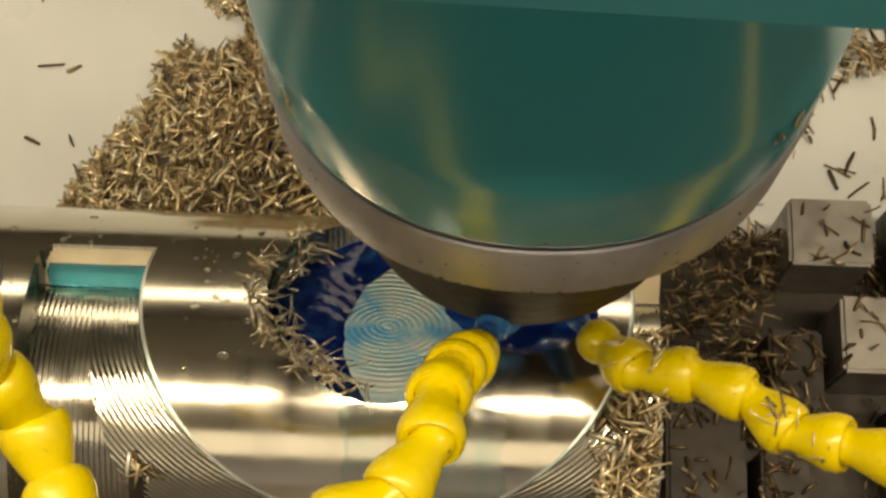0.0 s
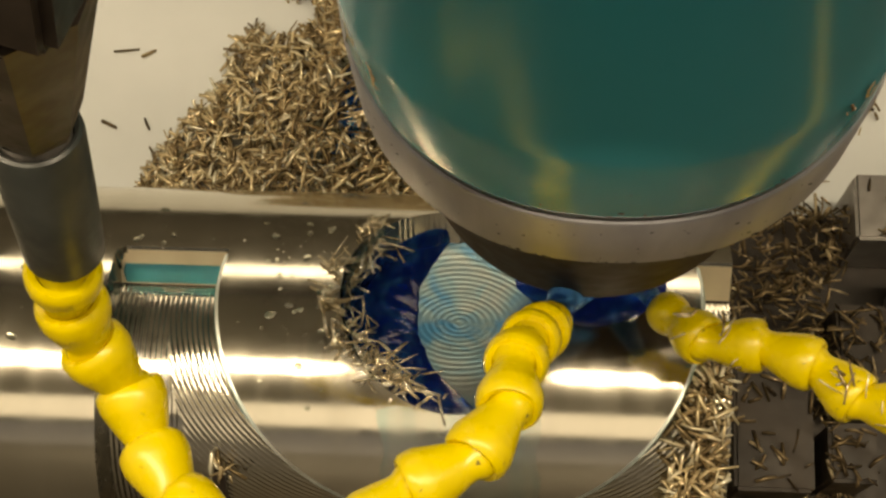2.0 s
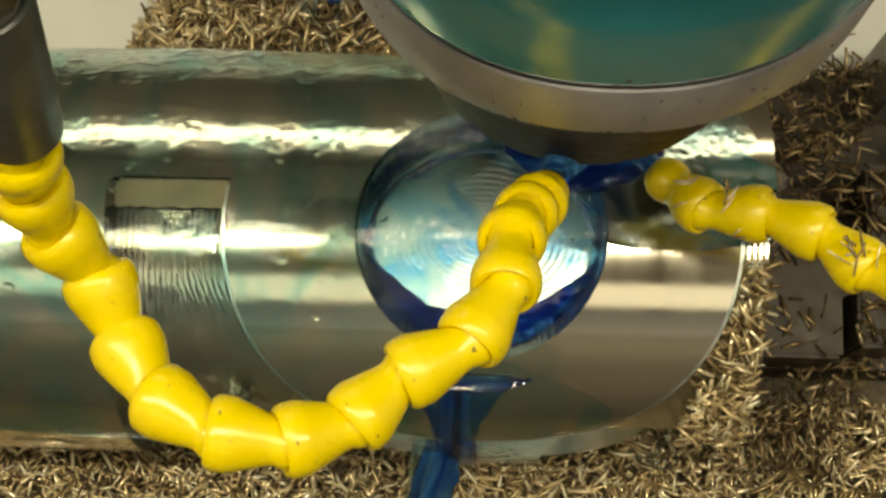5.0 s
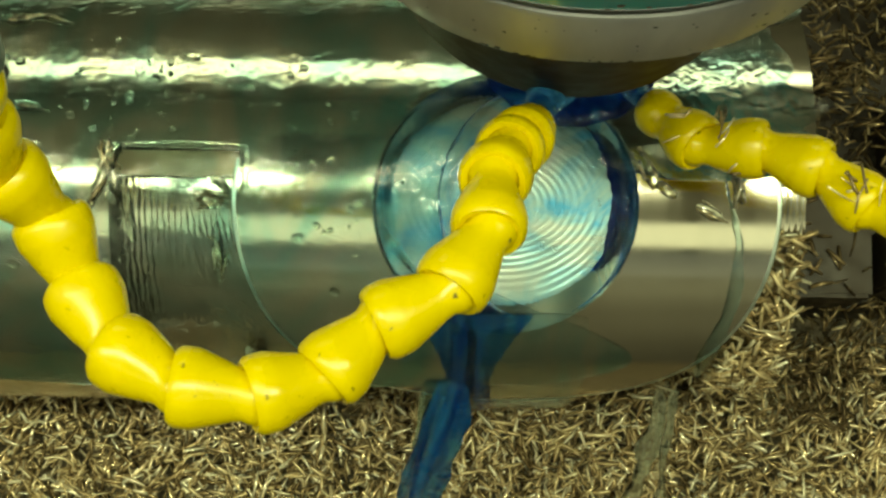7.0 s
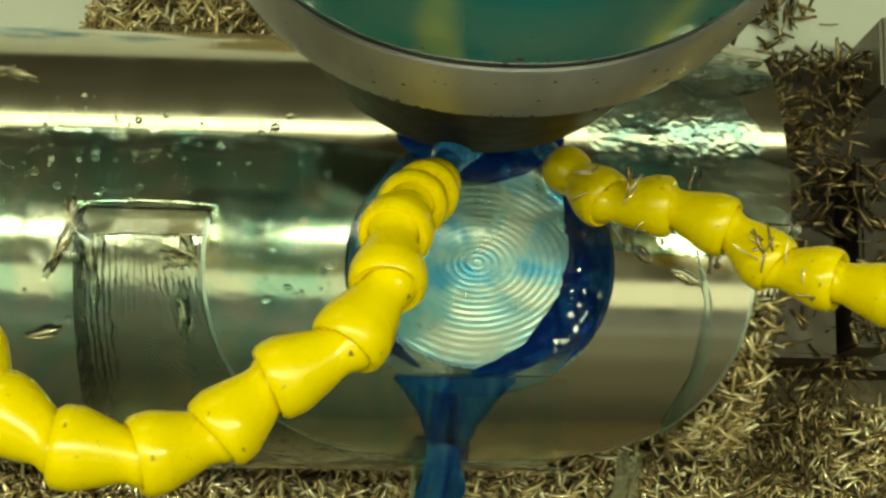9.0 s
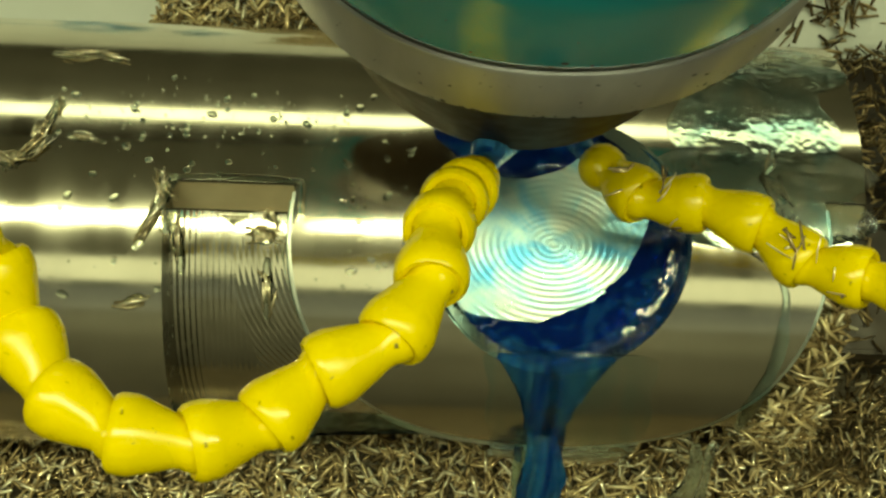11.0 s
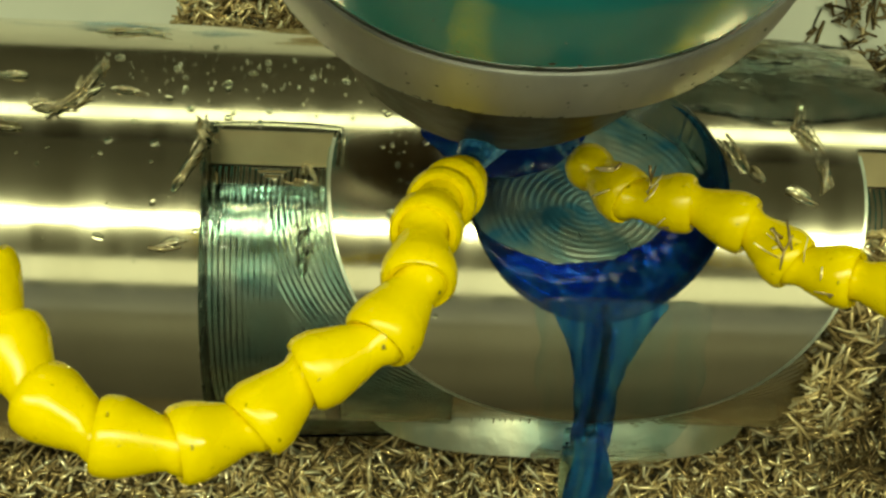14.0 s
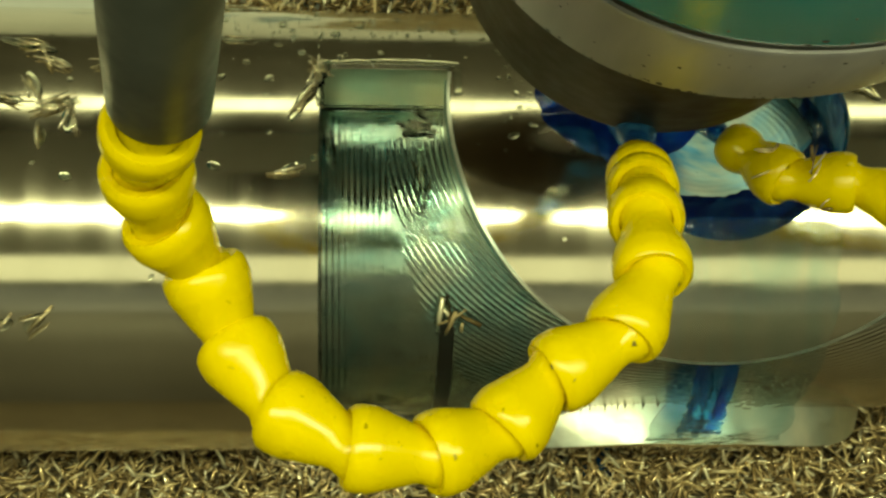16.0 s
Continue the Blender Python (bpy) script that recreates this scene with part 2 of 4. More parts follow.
# panels out of view; the back one's dark tone shades the bar's reflection
for nm, bx in (("wall_left", (-0.94, -0.90, -0.75, 0.85, -0.34, 1.1)), ("wall_right", (0.90, 0.94, -0.75, 0.85, -0.34, 1.1)),
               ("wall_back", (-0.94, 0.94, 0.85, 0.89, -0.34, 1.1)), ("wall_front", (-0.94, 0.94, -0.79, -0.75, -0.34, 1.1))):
    tagged(new(nm, finish(block(*bx, 0), nm, {"wall_front": M_door, "wall_back": M_backwall}.get(nm, M_wallpaint))), "dark machine door panel" if nm == "wall_front" else "unseen grey painted machine enclosure panel", "wall", kind="structure")
tagged(new("ceiling", finish(block(-0.94, 0.94, -0.79, 0.89, 1.10, 1.14, 0), "ceiling", M_wallpaint)), "grey painted machine enclosure roof", "ceiling", kind="structure")

RIDERS, SLIDERS = [], []   # things that turn with the bar, things that slide with the table

# ---- the bar ----
R = 0.075
DEPTH = 0.0135          # depth of the milled relief
XL, XE = -0.1645, 0.0515  # shoulder and end of the bar
PC, PA = -0.0428, radians(65.3)   # pocket centre
PR, PFLOOR = 0.0408, 0.0530       # pocket radius, height of its floor over the axis
P2 = PA + math.pi - radians(15)     # centre of the second land
BR = 0.0830             # radius of the round land, on the unrolled surface
A0, A1 = radians(53.5), radians(257)   # arc of the relief


def bar_meshes():
    xs = np.concatenate([np.linspace(-0.80, -0.19, 24), np.arange(-0.18, XE - 0.0002, 0.0006), [XE]])
    fine = np.arange(radians(18), radians(190), 0.0006 / R)
    th = np.concatenate([fine, np.linspace(radians(190), radians(378), 240)[:-1]])
    X, T = np.meshgrid(xs, th, indexing="ij")
    h = 0.00033

    def fold(a):
        return (a + np.pi) % (2 * np.pi) - np.pi

    # slide grid points that lie near a rim onto it
    for c in (PA, P2):
        u, v = X - PC, fold(T - c) * R
        d = np.hypot(u, v)
        k = np.abs(d - BR) < h
        k &= (np.abs(X - XE) > 1e-5)
        s = np.where(k, BR / np.maximum(d, 1e-6), 1)
        X = PC + u * s
        T = np.where(k, c + v * s / R, T)
    u, a = X - PC, fold(T - PA)
    w = R * np.sin(a)
    d = np.hypot(u, w)
    k = (np.abs(d - PR) < h) & (np.abs(a) < 1.2)
    s = np.where(k, PR / np.maximum(d, 1e-6), 1)
    X = PC + u * s
    T = np.where(k, PA + np.arcsin(np.clip(w * s / R, -1, 1)), T)
    # heights
    rad = np.full_like(X, R)
    tw = T % (2 * np.pi)
    relief = (X > XL) & (tw > A0) & (tw < A1)
    dmin = np.full_like(X, 9.0)
    for c in (PA, P2):
        dmin = np.minimum(dmin, np.hypot(X - PC, fold(T - c) * R))
    relief &= dmin > BR + 1e-5
    cu, cv = X - XL, (tw - A0) * R
    relief &= ~((cu < 0.0045) & (cv < 0.0045) & (np.hypot(cu - 0.0045, cv - 0.0045) > 0.0045))
    ramp_ = np.clip((tw - A0) * R / 0.0075, 0, 1) ** 0.8
    rad[relief] = R - DEPTH * ramp_[relief]
    a = fold(T - PA)
    dp = np.hypot(X - PC, R * np.sin(a))
    pocket = (dp < PR - 1e-5) & (np.abs(a) < 1.2)
    rad[pocket] = PFLOOR / np.cos(a[pocket])
    # ridge phase
    ridge = np.minimum(X - XL, np.minimum(dmin - BR, np.maximum(cv, 0) + 0.006)) * (2 * np.pi / 0.0019)
    ridge = np.where(pocket, dp * (2 * np.pi / 0.0024), ridge)
    nx, nt = X.shape
    co = np.stack([X, rad * np.cos(T), rad * np.sin(T)], -1).reshape(-1, 3)
    i = np.arange(nx * nt).reshape(nx, nt)
    a_, b2 = i[:-1], i[1:]
    q = np.stack([a_, np.roll(a_, -1, 1), np.roll(b2, -1, 1), b2], -1).reshape(-1, 4)
    n = nx * nt
    co = np.concatenate([co, [[xs[0], 0, 0], [XE, 0, 0]]])
    ridge = np.concatenate([ridge.ravel(), [0, 0]])
    e0, e1 = i[0], i[-1]
    caps = np.concatenate([np.stack([np.full(nt, n), np.roll(e0, -1), e0], -1), np.stack([np.full(nt, n + 1), e1, np.roll(e1, -1)], -1)])
    kind = np.zeros(n, int)
    kind[relief.ravel()] = 1
    kind[pocket.ravel()] = 2
    kind[(relief & (rad > R - DEPTH + 1e-4)).ravel()] = 5
    kq = kind[q]
    same = (kq == kq[:, :1]).all(1)
    near_pocket = (kq == 2).any(1)
    which = np.where(same, kq[:, 0], np.where(near_pocket, 4, 3))
    out = {}
    for k, nm in ((0, "body"), (1, "relief_floor"), (2, "pocket_floor"), (3, "relief_wall"), (4, "pocket_wall"), (5, "slot_end")):
        quads = q[which == k]
        tris = caps if k == 0 else caps[:0]
        used, inv = np.unique(np.concatenate([quads.ravel(), tris.ravel()]), return_inverse=True)
        me = bpy.data.meshes.new(nm)
        me.vertices.add(len(used))
        me.vertices.foreach_set("co", co[used].ravel())
        me.loops.add(len(inv))
        me.loops.foreach_set("vertex_index", inv.ravel())
        starts = np.concatenate([np.arange(len(quads)) * 4, len(quads) * 4 + np.arange(len(tris)) * 3])
        me.polygons.add(len(starts))
        me.polygons.foreach_set("loop_start", starts)
        me.update(calc_edges=True)
        me.validate()
        at = me.attributes.new("ridge", "FLOAT", "POINT")
        at.data.foreach_set("value", ridge[used])
        shade(me, 30)
        out[nm] = me
    return out


bar = empty("steel_bar", "wet turned steel bar with a round milled pocket and stepped relief", "workpiece")
for nm, me in bar_meshes().items():
    me.materials.append({"body": M_turned, "relief_floor": M_milled, "pocket_floor": M_pocket, "slot_end": M_ramp, "pocket_wall": M_pocket_wall}.get(nm, M_wall))
    part(nm, me, None, bar, {"relief_floor": "milled floor with fine parallel ridges", "pocket_floor": "milled floor with concentric ridges"}.get(nm, ""))


def curved(x0, x1, d0, d1, r0, r1, nx=6, na=24):
    """A bent block on the bar between two lengths, two angles and two radii."""
    bm = bmesh.new()
    g = {}
    for i in range(nx + 1):
        for j in range(na + 1):
            for k, r in enumerate((r0, r1)):
                a = radians(d0 + (d1 - d0) * j / na)
                g[i, j, k] = bm.verts.new((x0 + (x1 - x0) * i / nx, r * math.cos(a), r * math.sin(a)))
    for i in range(nx):
        for j in range(na):
            for k in (0, 1):
                bm.faces.new((g[i, j, k], g[i + 1, j, k], g[i + 1, j + 1, k], g[i, j + 1, k]))
    for i in range(nx):
        for j in (0, na):
            bm.faces.new((g[i, j, 0], g[i + 1, j, 0], g[i + 1, j, 1], g[i, j, 1]))
    for j in range(na):
        for i in (0, nx):
            bm.faces.new((g[i, j, 0], g[i, j + 1, 0], g[i, j + 1, 1], g[i, j, 1]))
    return bm


part("key", curved(-0.1278, -0.1232, 123, 164, R - DEPTH - 0.002, R - DEPTH + 0.0022), M_fitting, bar, "dull key strip in the relief")
part("key", curved(0.0378, 0.0424, 132, 165, R - DEPTH - 0.002, R - DEPTH + 0.0022), M_fitting, bar, "dull key strip in the relief")
# upright walls of the two round lands, coloured as if lit from above
for c, p0, p1 in ((PA, -9, 189), (P2, 170, 370)):
    bm = bmesh.new()
    rows = []
    for k in range(181):
        p = radians(p0 + (p1 - p0) * k / 180)
        row = []
        for br, r in ((BR - 0.0003, R + 0.00004), (BR + 0.0007, R + 0.00002), (BR + 0.00085, R - 0.0003), (BR + 0.00085, R - DEPTH - 0.0003)):
            a = c + br * math.sin(p) / R
            row.append(bm.verts.new((PC + br * math.cos(p), r * math.cos(a), r * math.sin(a))))
        rows.append(row)
    for p, q in zip(rows, rows[1:]):
        for i in range(3):
            bm.faces.new((p[i], p[i + 1], q[i + 1], q[i]))
    part("land_wall", bm, M_land, bar, "milled wall of the round land, lamp gleam in its colour")
RIDERS.append(bar)

# ---- spindle ----
SY = 0.0557
spindle = empty("spindle_head", "glossy teal spindle housing with a steel ring above the bar", "spindle")
spindle.matrix_world = pose(0, SY, 0)


def squarish(deg):
    """How far the housing's outline, a little squarer than a circle, lies out at an angle."""
    c, d = abs(math.cos(radians(deg))), abs(math.sin(radians(deg)))
    return (c ** 2.2 + d ** 2.2) ** (-1 / 2.2)


def cast(profile):
    bm = lathe(profile, 160)
    for v in bm.verts:
        k = squarish(math.degrees(math.atan2(v.co.y, v.co.x)))
        v.co.x, v.co.y = v.co.x * k, v.co.y * k - 0.0032
    return bm


part("housing", cast([(0.0636, 0.2458), (0.0640, 0.2466), (0.0642, 0.2490), (0.0641, 0.276), (0.0636, 0.2795), (0.0624, 0.2840), (0.0432, 0.362), (0.0360, 0.395)]), M_teal, spindle, "glossy teal painted cylinder")
part("seam", cast([(0.060, 0.2432), (0.0637, 0.2434), (0.0637, 0.2464), (0.060, 0.2466)]), M_seam, spindle, "thin black joint")
part("ring", cast([(0.052, 0.2148), (0.0638, 0.2148), (0.0648, 0.2156), (0.0650, 0.2170), (0.0650, 0.2428), (0.0644, 0.2437), (0.052, 0.2437)]), M_ring, spindle, "brushed grey steel ring")
part("nose", lathe([(0.030, 0.1290), (0.0515, 0.1290), (0.0530, 0.1300), (0.0588, 0.2143), (0.0588, 0.2146)], 128), M_nose, spindle, "dark brown steel nose")
part("cutter", lathe([(0.006, 0.068), (0.008, 0.0685), (0.008, 0.12), (0.016, 0.1215), (0.016, 0.130)], 32), M_ring, spindle, "steel end mill")
plate = part("head_plate", block(-0.085, 0.11, -0.0722, 0.26, 0.3600, 0.42, 0.002), M_teal, spindle, "teal painted plate over the housing")
plate.matrix_local = Matrix.Rotation(radians(-2.0), 4, "Z")
part("head_column", block(-0.08, 0.11, 0.0, 0.26, 0.42, 1.10, 0.002), M_fixture, spindle, "dark head casting")
part("manifold", block(-0.14, -0.05, -0.075, 0.05, 0.384, 0.42, 0.002), M_fixture, spindle, "dark coolant manifold")

# ---- coolant hoses ----
ELEMENT = finish(lathe([(0.0050, 0.0012), (0.0056, -0.0002), (0.0070, -0.0006), (0.0078, 0.0004), (0.0080, 0.0016), (0.0080, 0.0040), (0.0077, 0.0052),
                        (0.0062, 0.0100), (0.0053, 0.0125), (0.0050, 0.0142), (0.0054, 0.0156), (0.0055, 0.0172), (0.0048, 0.0188), (0.0030, 0.0196)], 40), "element", M_yellow)
NOZZLE = finish(lathe([(0.0050, 0.0012), (0.0056, -0.0002), (0.0070, -0.0006), (0.0078, 0.0004), (0.0080, 0.0016), (0.0079, 0.0048), (0.0064, 0.0092), (0.0054, 0.0115), (0.0056, 0.0128),
                       (0.0063, 0.0145), (0.0066, 0.0168), (0.0063, 0.0192), (0.0052, 0.0212), (0.0034, 0.0222), (0.0026, 0.0215), (0.0024, 0.0150)], 40), "nozzle", M_yellow)


def hose(label, points, nozzle_end, scale=1.0):
    h = empty("coolant_hose", label, "hose", "jointed coolant hoses")
    for k, (p, q) in enumerate(zip(points, points[1:] + [nozzle_end])):
        last = k == len(points) - 1
        ob = part("nozzle" if last else "element", NOZZLE if last else ELEMENT, None, h)
        L = (Vector(q) - Vector(p)).length
        ob.matrix_local = along(p, q, k * 0.7) @ Matrix.Diagonal((scale, scale, 1.0 if last else max(0.8, min(1.25, L / 0.0152)), 1))
    return h


HOSE_A = [(-0.1125, -0.0325, 0.2680), (-0.1155, -0.0352, 0.2525), (-0.1148, -0.0411, 0.2381), (-0.1085, -0.0481, 0.2261), (-0.1031, -0.0611, 0.2207), (-0.0949, -0.0735, 0.2241),
          (-0.0818, -0.0808, 0.2270), (-0.0673, -0.0825, 0.2250), (-0.0537, -0.0780, 0.2205), (-0.0438, -0.0676, 0.2183), (-0.0299, -0.0601, 0.2167),
          (-0.0221, -0.0475, 0.2120), (-0.0212, -0.0350, 0.2030), (-0.0180, -0.0250, 0.1865), (-0.0150, -0.0188, 0.1710)]
hose("yellow jointed plastic coolant hose curving to the cutter", HOSE_A, (-0.0125, -0.0130, 0.1570))
HOSE_B = [(0.178, -0.066, 0.200), (0.1640, -0.0610, 0.192), (0.1490, -0.0557, 0.184), (0.1340, -0.0500, 0.175), (0.1190, -0.0440, 0.165), (0.1040, -0.0380, 0.155),
          (0.0892, -0.0321, 0.1459), (0.0761, -0.0276, 0.1380), (0.0652, -0.0167, 0.1332), (0.0509, -0.0101, 0.1282), (0.0350, -0.0082, 0.1229)]
hose("yellow jointed plastic coolant hose with chips stuck on", HOSE_B, (0.0225, 0.0050, 0.1125), 1.03)

fit = empty("hose_fitting", "dark wet metal fitting with a grey sleeve above the hose", "pipe fitting")
F0, F1, F2, F3 = (-0.1105, -0.0298, 0.2745), (-0.1062, -0.0190, 0.3100), (-0.0945, -0.0165, 0.3600), (-0.0880, -0.0090, 0.3920)
LS = (Vector(F1) - Vector(F0)).length
o = part("sleeve", lathe([(0.005, -0.002), (0.0074, -0.002), (0.0080, -0.001), (0.0086, LS * 0.5), (0.0089, LS - 0.002), (0.0086, LS - 0.0004), (0.0080, LS), (0.0072, LS - 0.0006), (0.0068, LS - 0.004)], 48), M_rubber, fit, "dark grey smooth sleeve")
o.matrix_local = along(F0, F1)
o = part("thread", lathe([(0.0060 + 0.0007 * (k % 2), -0.004 + 0.0009 * k) for k in range(12)], 40), M_jaw, fit, "bright pipe thread")
o.matrix_local = along(F1, F2)
o = part("hex_body", lathe([(0.0064, 0.0035), (0.0082, 0.0055), (0.0092, 0.0100), (0.0140, 0.050), (0.0145, 0.056)], 8), M_fitting, fit, "dark tapered hex body")
o.matrix_local = along(F1, F2)
o = part("elbow_block", block(-0.015, 0.019, -0.016, 0.016, 0.006, 0.026, 0.002), M_fitting, fit, "dark square elbow block")
o.matrix_local = along(F2, F3, 0.5)
o = part("feed_pipe", lathe([(0.009, 0.02), (0.009, 0.09)], 24), M_fitting, fit, "dark feed pipe")
o.matrix_local = along(F2, F3)

# ---- table, tray and fixture ----
table = empty("machine_table", "white painted table plate behind the bar", "table")
part("plate", block(-0.75, 0.75, 0.1005, 0.60, -0.13, -0.092, 0.002), M_plate, table)
# added strip: keeps the white plate out of the bar's rear reflection
part("reflected_strip", block(-0.75, 0.75, 0.0205, 0.0995, -0.13, -0.096, 0.002), M_tray, table, "brown strip added under the bar to darken its reflection")
part("tray", block(-0.75, 0.75, -0.60, 0.02, -0.15, -0.112, 0.002), M_tray, table, "chip tray in front of the bar")
part("pedestal", block(-0.55, 0.55, -0.30, 0.45, -0.30, -0.15, 0.004), M_fixture, table, "dark table base")
SLIDERS.append(table)

fixture = empty("clamping_fixture", "dark oily steel clamping fixture beyond the bar end", "fixture")
part("base", block(0.062, 0.34, -0.030, 0.100, -0.112, -0.07, 0.002), M_fixture, fixture)
for bx, mt, nm in (((0.066, 0.098, -0.030, 0.020, -0.07, -0.034), M_fixture, "jaw"), ((0.117, 0.152, 0.075, 0.104, -0.07, -0.028), M_jaw, "jaw"),
                   ((0.137, 0.180, 0.030, 0.062, -0.07, -0.028), M_jaw, "jaw"), ((0.110, 0.132, 0.004, 0.050, -0.07, -0.040), M_fixture, "jaw"),
                   ((0.103, 0.122, -0.026, -0.002, -0.07, -0.030), M_fixture, "jaw"), ((0.160, 0.215, -0.028, 0.02, -0.07, -0.035), M_fixture, "jaw"),
                   ((0.165, 0.235, 0.070, 0.110, -0.07, -0.034), M_fixture, "jaw")):
    part(nm, block(*bx, 0.0015), mt, fixture)
SLIDERS.append(fixture)


# ---- chips ----
def chips(name, label, spots, size=0.0115, width=0.0014, lift=0.25, dirs=None, metal=None):
    """One object of many curled slivers; spots: (x, y, z) and an up vector each."""
    rng = np.random.default_rng(len(spots) + 7)
    P = np.array([s[0] for s in spots], float)
    N = np.array([s[1] for s in spots], float)
    k = len(P)
    N /= np.linalg.norm(N, axis=1, keepdims=True)
    D = rng.normal(size=(k, 3)) if dirs is None else np.array(dirs, float) + rng.normal(0, 0.22, (k, 3))
    D -= (D * N).sum(1, keepdims=True) * N
    D /= np.linalg.norm(D, axis=1, keepdims=True) + 1e-9
    D += N * rng.normal(0, lift, (k, 1))
    D /= np.linalg.norm(D, axis=1, keepdims=True)
    S = np.cross(N, D)
    S /= np.linalg.norm(S, axis=1, keepdims=True) + 1e-9
    U = np.cross(D, S)
    Ln = size * rng.uniform(0.35, 1.20, (k, 1))
    Wd = width * rng.uniform(0.55, 1.5, (k, 1))
    bow = Ln * rng.uniform(-0.06, 0.10, (k, 1))
    side = Ln * rng.normal(0, 0.03, (k, 1))
    V = []
    for s, w in ((-0.5, 0.85), (0.0, 1.0), (0.5, 0.70)):
        c = P + D * Ln * s + U * (bow * (1 - 4 * s * s) + 0.0004) + S * side * (1 - 4 * s * s)
        V += [c - S * Wd * w * 0.5, c + S * Wd * w * 0.5, c + U * Wd * w * 0.32]
    V = np.stack(V, 1).reshape(-1, 3)
    f = []
    for a in (0, 3):
        for i, j in ((0, 1), (1, 2), (2, 0)):
            f += [(a + i, a + j, a + 3 + j), (a + i, a + 3 + j, a + 3 + i)]
    f += [(0, 2, 1), (6, 7, 8)]
    F = (np.array(f)[None] + 9 * np.arange(k)[:, None, None]).reshape(-1, 3)
    me = bpy.data.meshes.new(name)
    me.vertices.add(len(V))
    me.vertices.foreach_set("co", V.ravel())
    me.loops.add(F.size)
    me.loops.foreach_set("vertex_index", F.ravel())
    me.polygons.add(len(F))
    me.polygons.foreach_set("loop_start", np.arange(len(F)) * 3)
    me.update(calc_edges=True)
    me.materials.append(metal or M_chip)
    return tagged(new(name, me), label, "metal chips", kind="stuff")


rng = np.random.default_rng(3)


def bumps(x, y):
    return noise.noise(Vector((x * 22, y * 22, 3.1))) * 0.015 + noise.noise(Vector((x * 70, y * 70, 1.0))) * 0.004


spots = []
while len(spots) < 24000:
    x, y = rng.uniform(-0.34, 0.30), rng.uniform(-0.20, -0.025)
    if y > -0.045 and x > 0.058:
        continue
    z = -0.098 + (0.03 * min(1, max(0, (x - 0.04) / 0.05))) + bumps(x, y) - rng.uniform(0, 0.006)
    spots.append(((x, y, z), (rng.normal(0, 0.25), rng.normal(0, 0.25), 1)))
SLIDERS.append(chips("chip_bed", "golden steel chips heaped in the tray before the bar", spots, lift=0.4))

spots = []
while len(spots) < 17000:
    x, y = rng.uniform(-0.25, 0.10), rng.uniform(0.045, 0.32)
    edge = (x + 0.215) - min(y - 0.10, 0.11) * 0.62 + max(0, y - 0.20) * 0.25 + noise.noise(Vector((x * 30, y * 30, 8))) * 0.02
    hole = math.hypot((x + 0.142) / 1.5, y - 0.203) < 0.0125 + noise.noise(Vector((x * 60, y * 60, 2))) * 0.006
    if edge < 0 or hole or x > 0.035 + 0.5 * max(0, y - 0.12) + noise.noise(Vector((x * 40, y * 40, 4))) * 0.02:
        continue
    h = min(edge * 0.5, 0.035) * (1.0 if y < 0.2 else 0.6)
    spots.append(((x, y, -0.091 + h * rng.uniform(0.55, 1) + bumps(x, y) * 0.4 + 0.002), (rng.normal(0, 0.3) - 0.3, rng.normal(0, 0.3), 1)))
for k in range(1500):
    x, y = rng.uniform(0.152, 0.30), rng.uniform(0.180, 0.32)
    if y > 0.186 + noise.noise(Vector((x * 40, y * 40, 6))) * 0.012:
        spots.append(((x, y, -0.090 + rng.uniform(0, 0.010)), (rng.normal(0, 0.3), rng.normal(0, 0.3), 1)))
SLIDERS.append(chips("chip_pile", "golden steel chips piled on the white plate behind the bar", spots, width=0.0017, lift=0.4))

spots = []
while len(spots) < 3000:
    x, y = rng.uniform(0.058, 0.26), rng.uniform(-0.15, 0.19)
    d = noise.noise(Vector((x * 26, y * 26, 5))) + (0.22 if 0.02 < y < 0.095 and x < 0.125 else 0) - (0.30 if y > 0.098 else 0)
    if d < rng.uniform(-0.1, 0.35):
        continue
    z = -0.068 if y < 0.100 and x > 0.062 else -0.090
    if y > 0.02 and x < 0.12 and y < 0.095:
        z += 0.03 * rng.uniform(0.3, 1)
    spots.append(((x, y, z + rng.uniform(0, 0.006)), (rng.normal(0, 0.3), rng.normal(0, 0.3), 1)))
for x0, x1, y0, y1, zt, n in ((0.066, 0.098, -0.030, 0.020, -0.034, 25), (0.110, 0.132, 0.004, 0.050, -0.040, 40), (0.103, 0.122, -0.026, -0.002, -0.030, 25), (0.160, 0.215, -0.028, 0.02, -0.035, 60), (0.165, 0.235, 0.070, 0.110, -0.034, 60), (0.117, 0.152, 0.075, 0.104, -0.028, 16), (0.137, 0.180, 0.030, 0.062, -0.028, 18)):
    for k in range(n):
        spots.append(((rng.uniform(x0, x1), rng.uniform(y0, y1), zt + rng.uniform(0, 0.002)), (rng.normal(0, 0.2), rng.normal(0, 0.2), 1)))
SLIDERS.append(chips("fixture_chips", "dull steel chips scattered over the clamping fixture, shade in their brown", spots, size=0.009, width=0.0012, metal=M_shaded_chip))


def on_bar(x, deg, r):
    a = radians(deg)
    return (x, r * math.cos(a), r * math.sin(a)), (0, math.cos(a), math.sin(a))


spots = []
for k in range(420):
    deg = rng.uniform(72, 150)
    x = rng.uniform(0.030, 0.050)
    spots.append(on_bar(x, deg, R - DEPTH + rng.uniform(0.0005, 0.006)))
for k in range(8):
    spots.append(on_bar(-0.1255 + rng.normal(0, 0.0022), 121.5 + rng.normal(0, 1.6), R - DEPTH + rng.uniform(0.0005, 0.004)))
RIDERS.append(chips("relief_chips", "steel chips packed on the relief at the bar end", spots))
spots, dirs, blobs = [], [], []
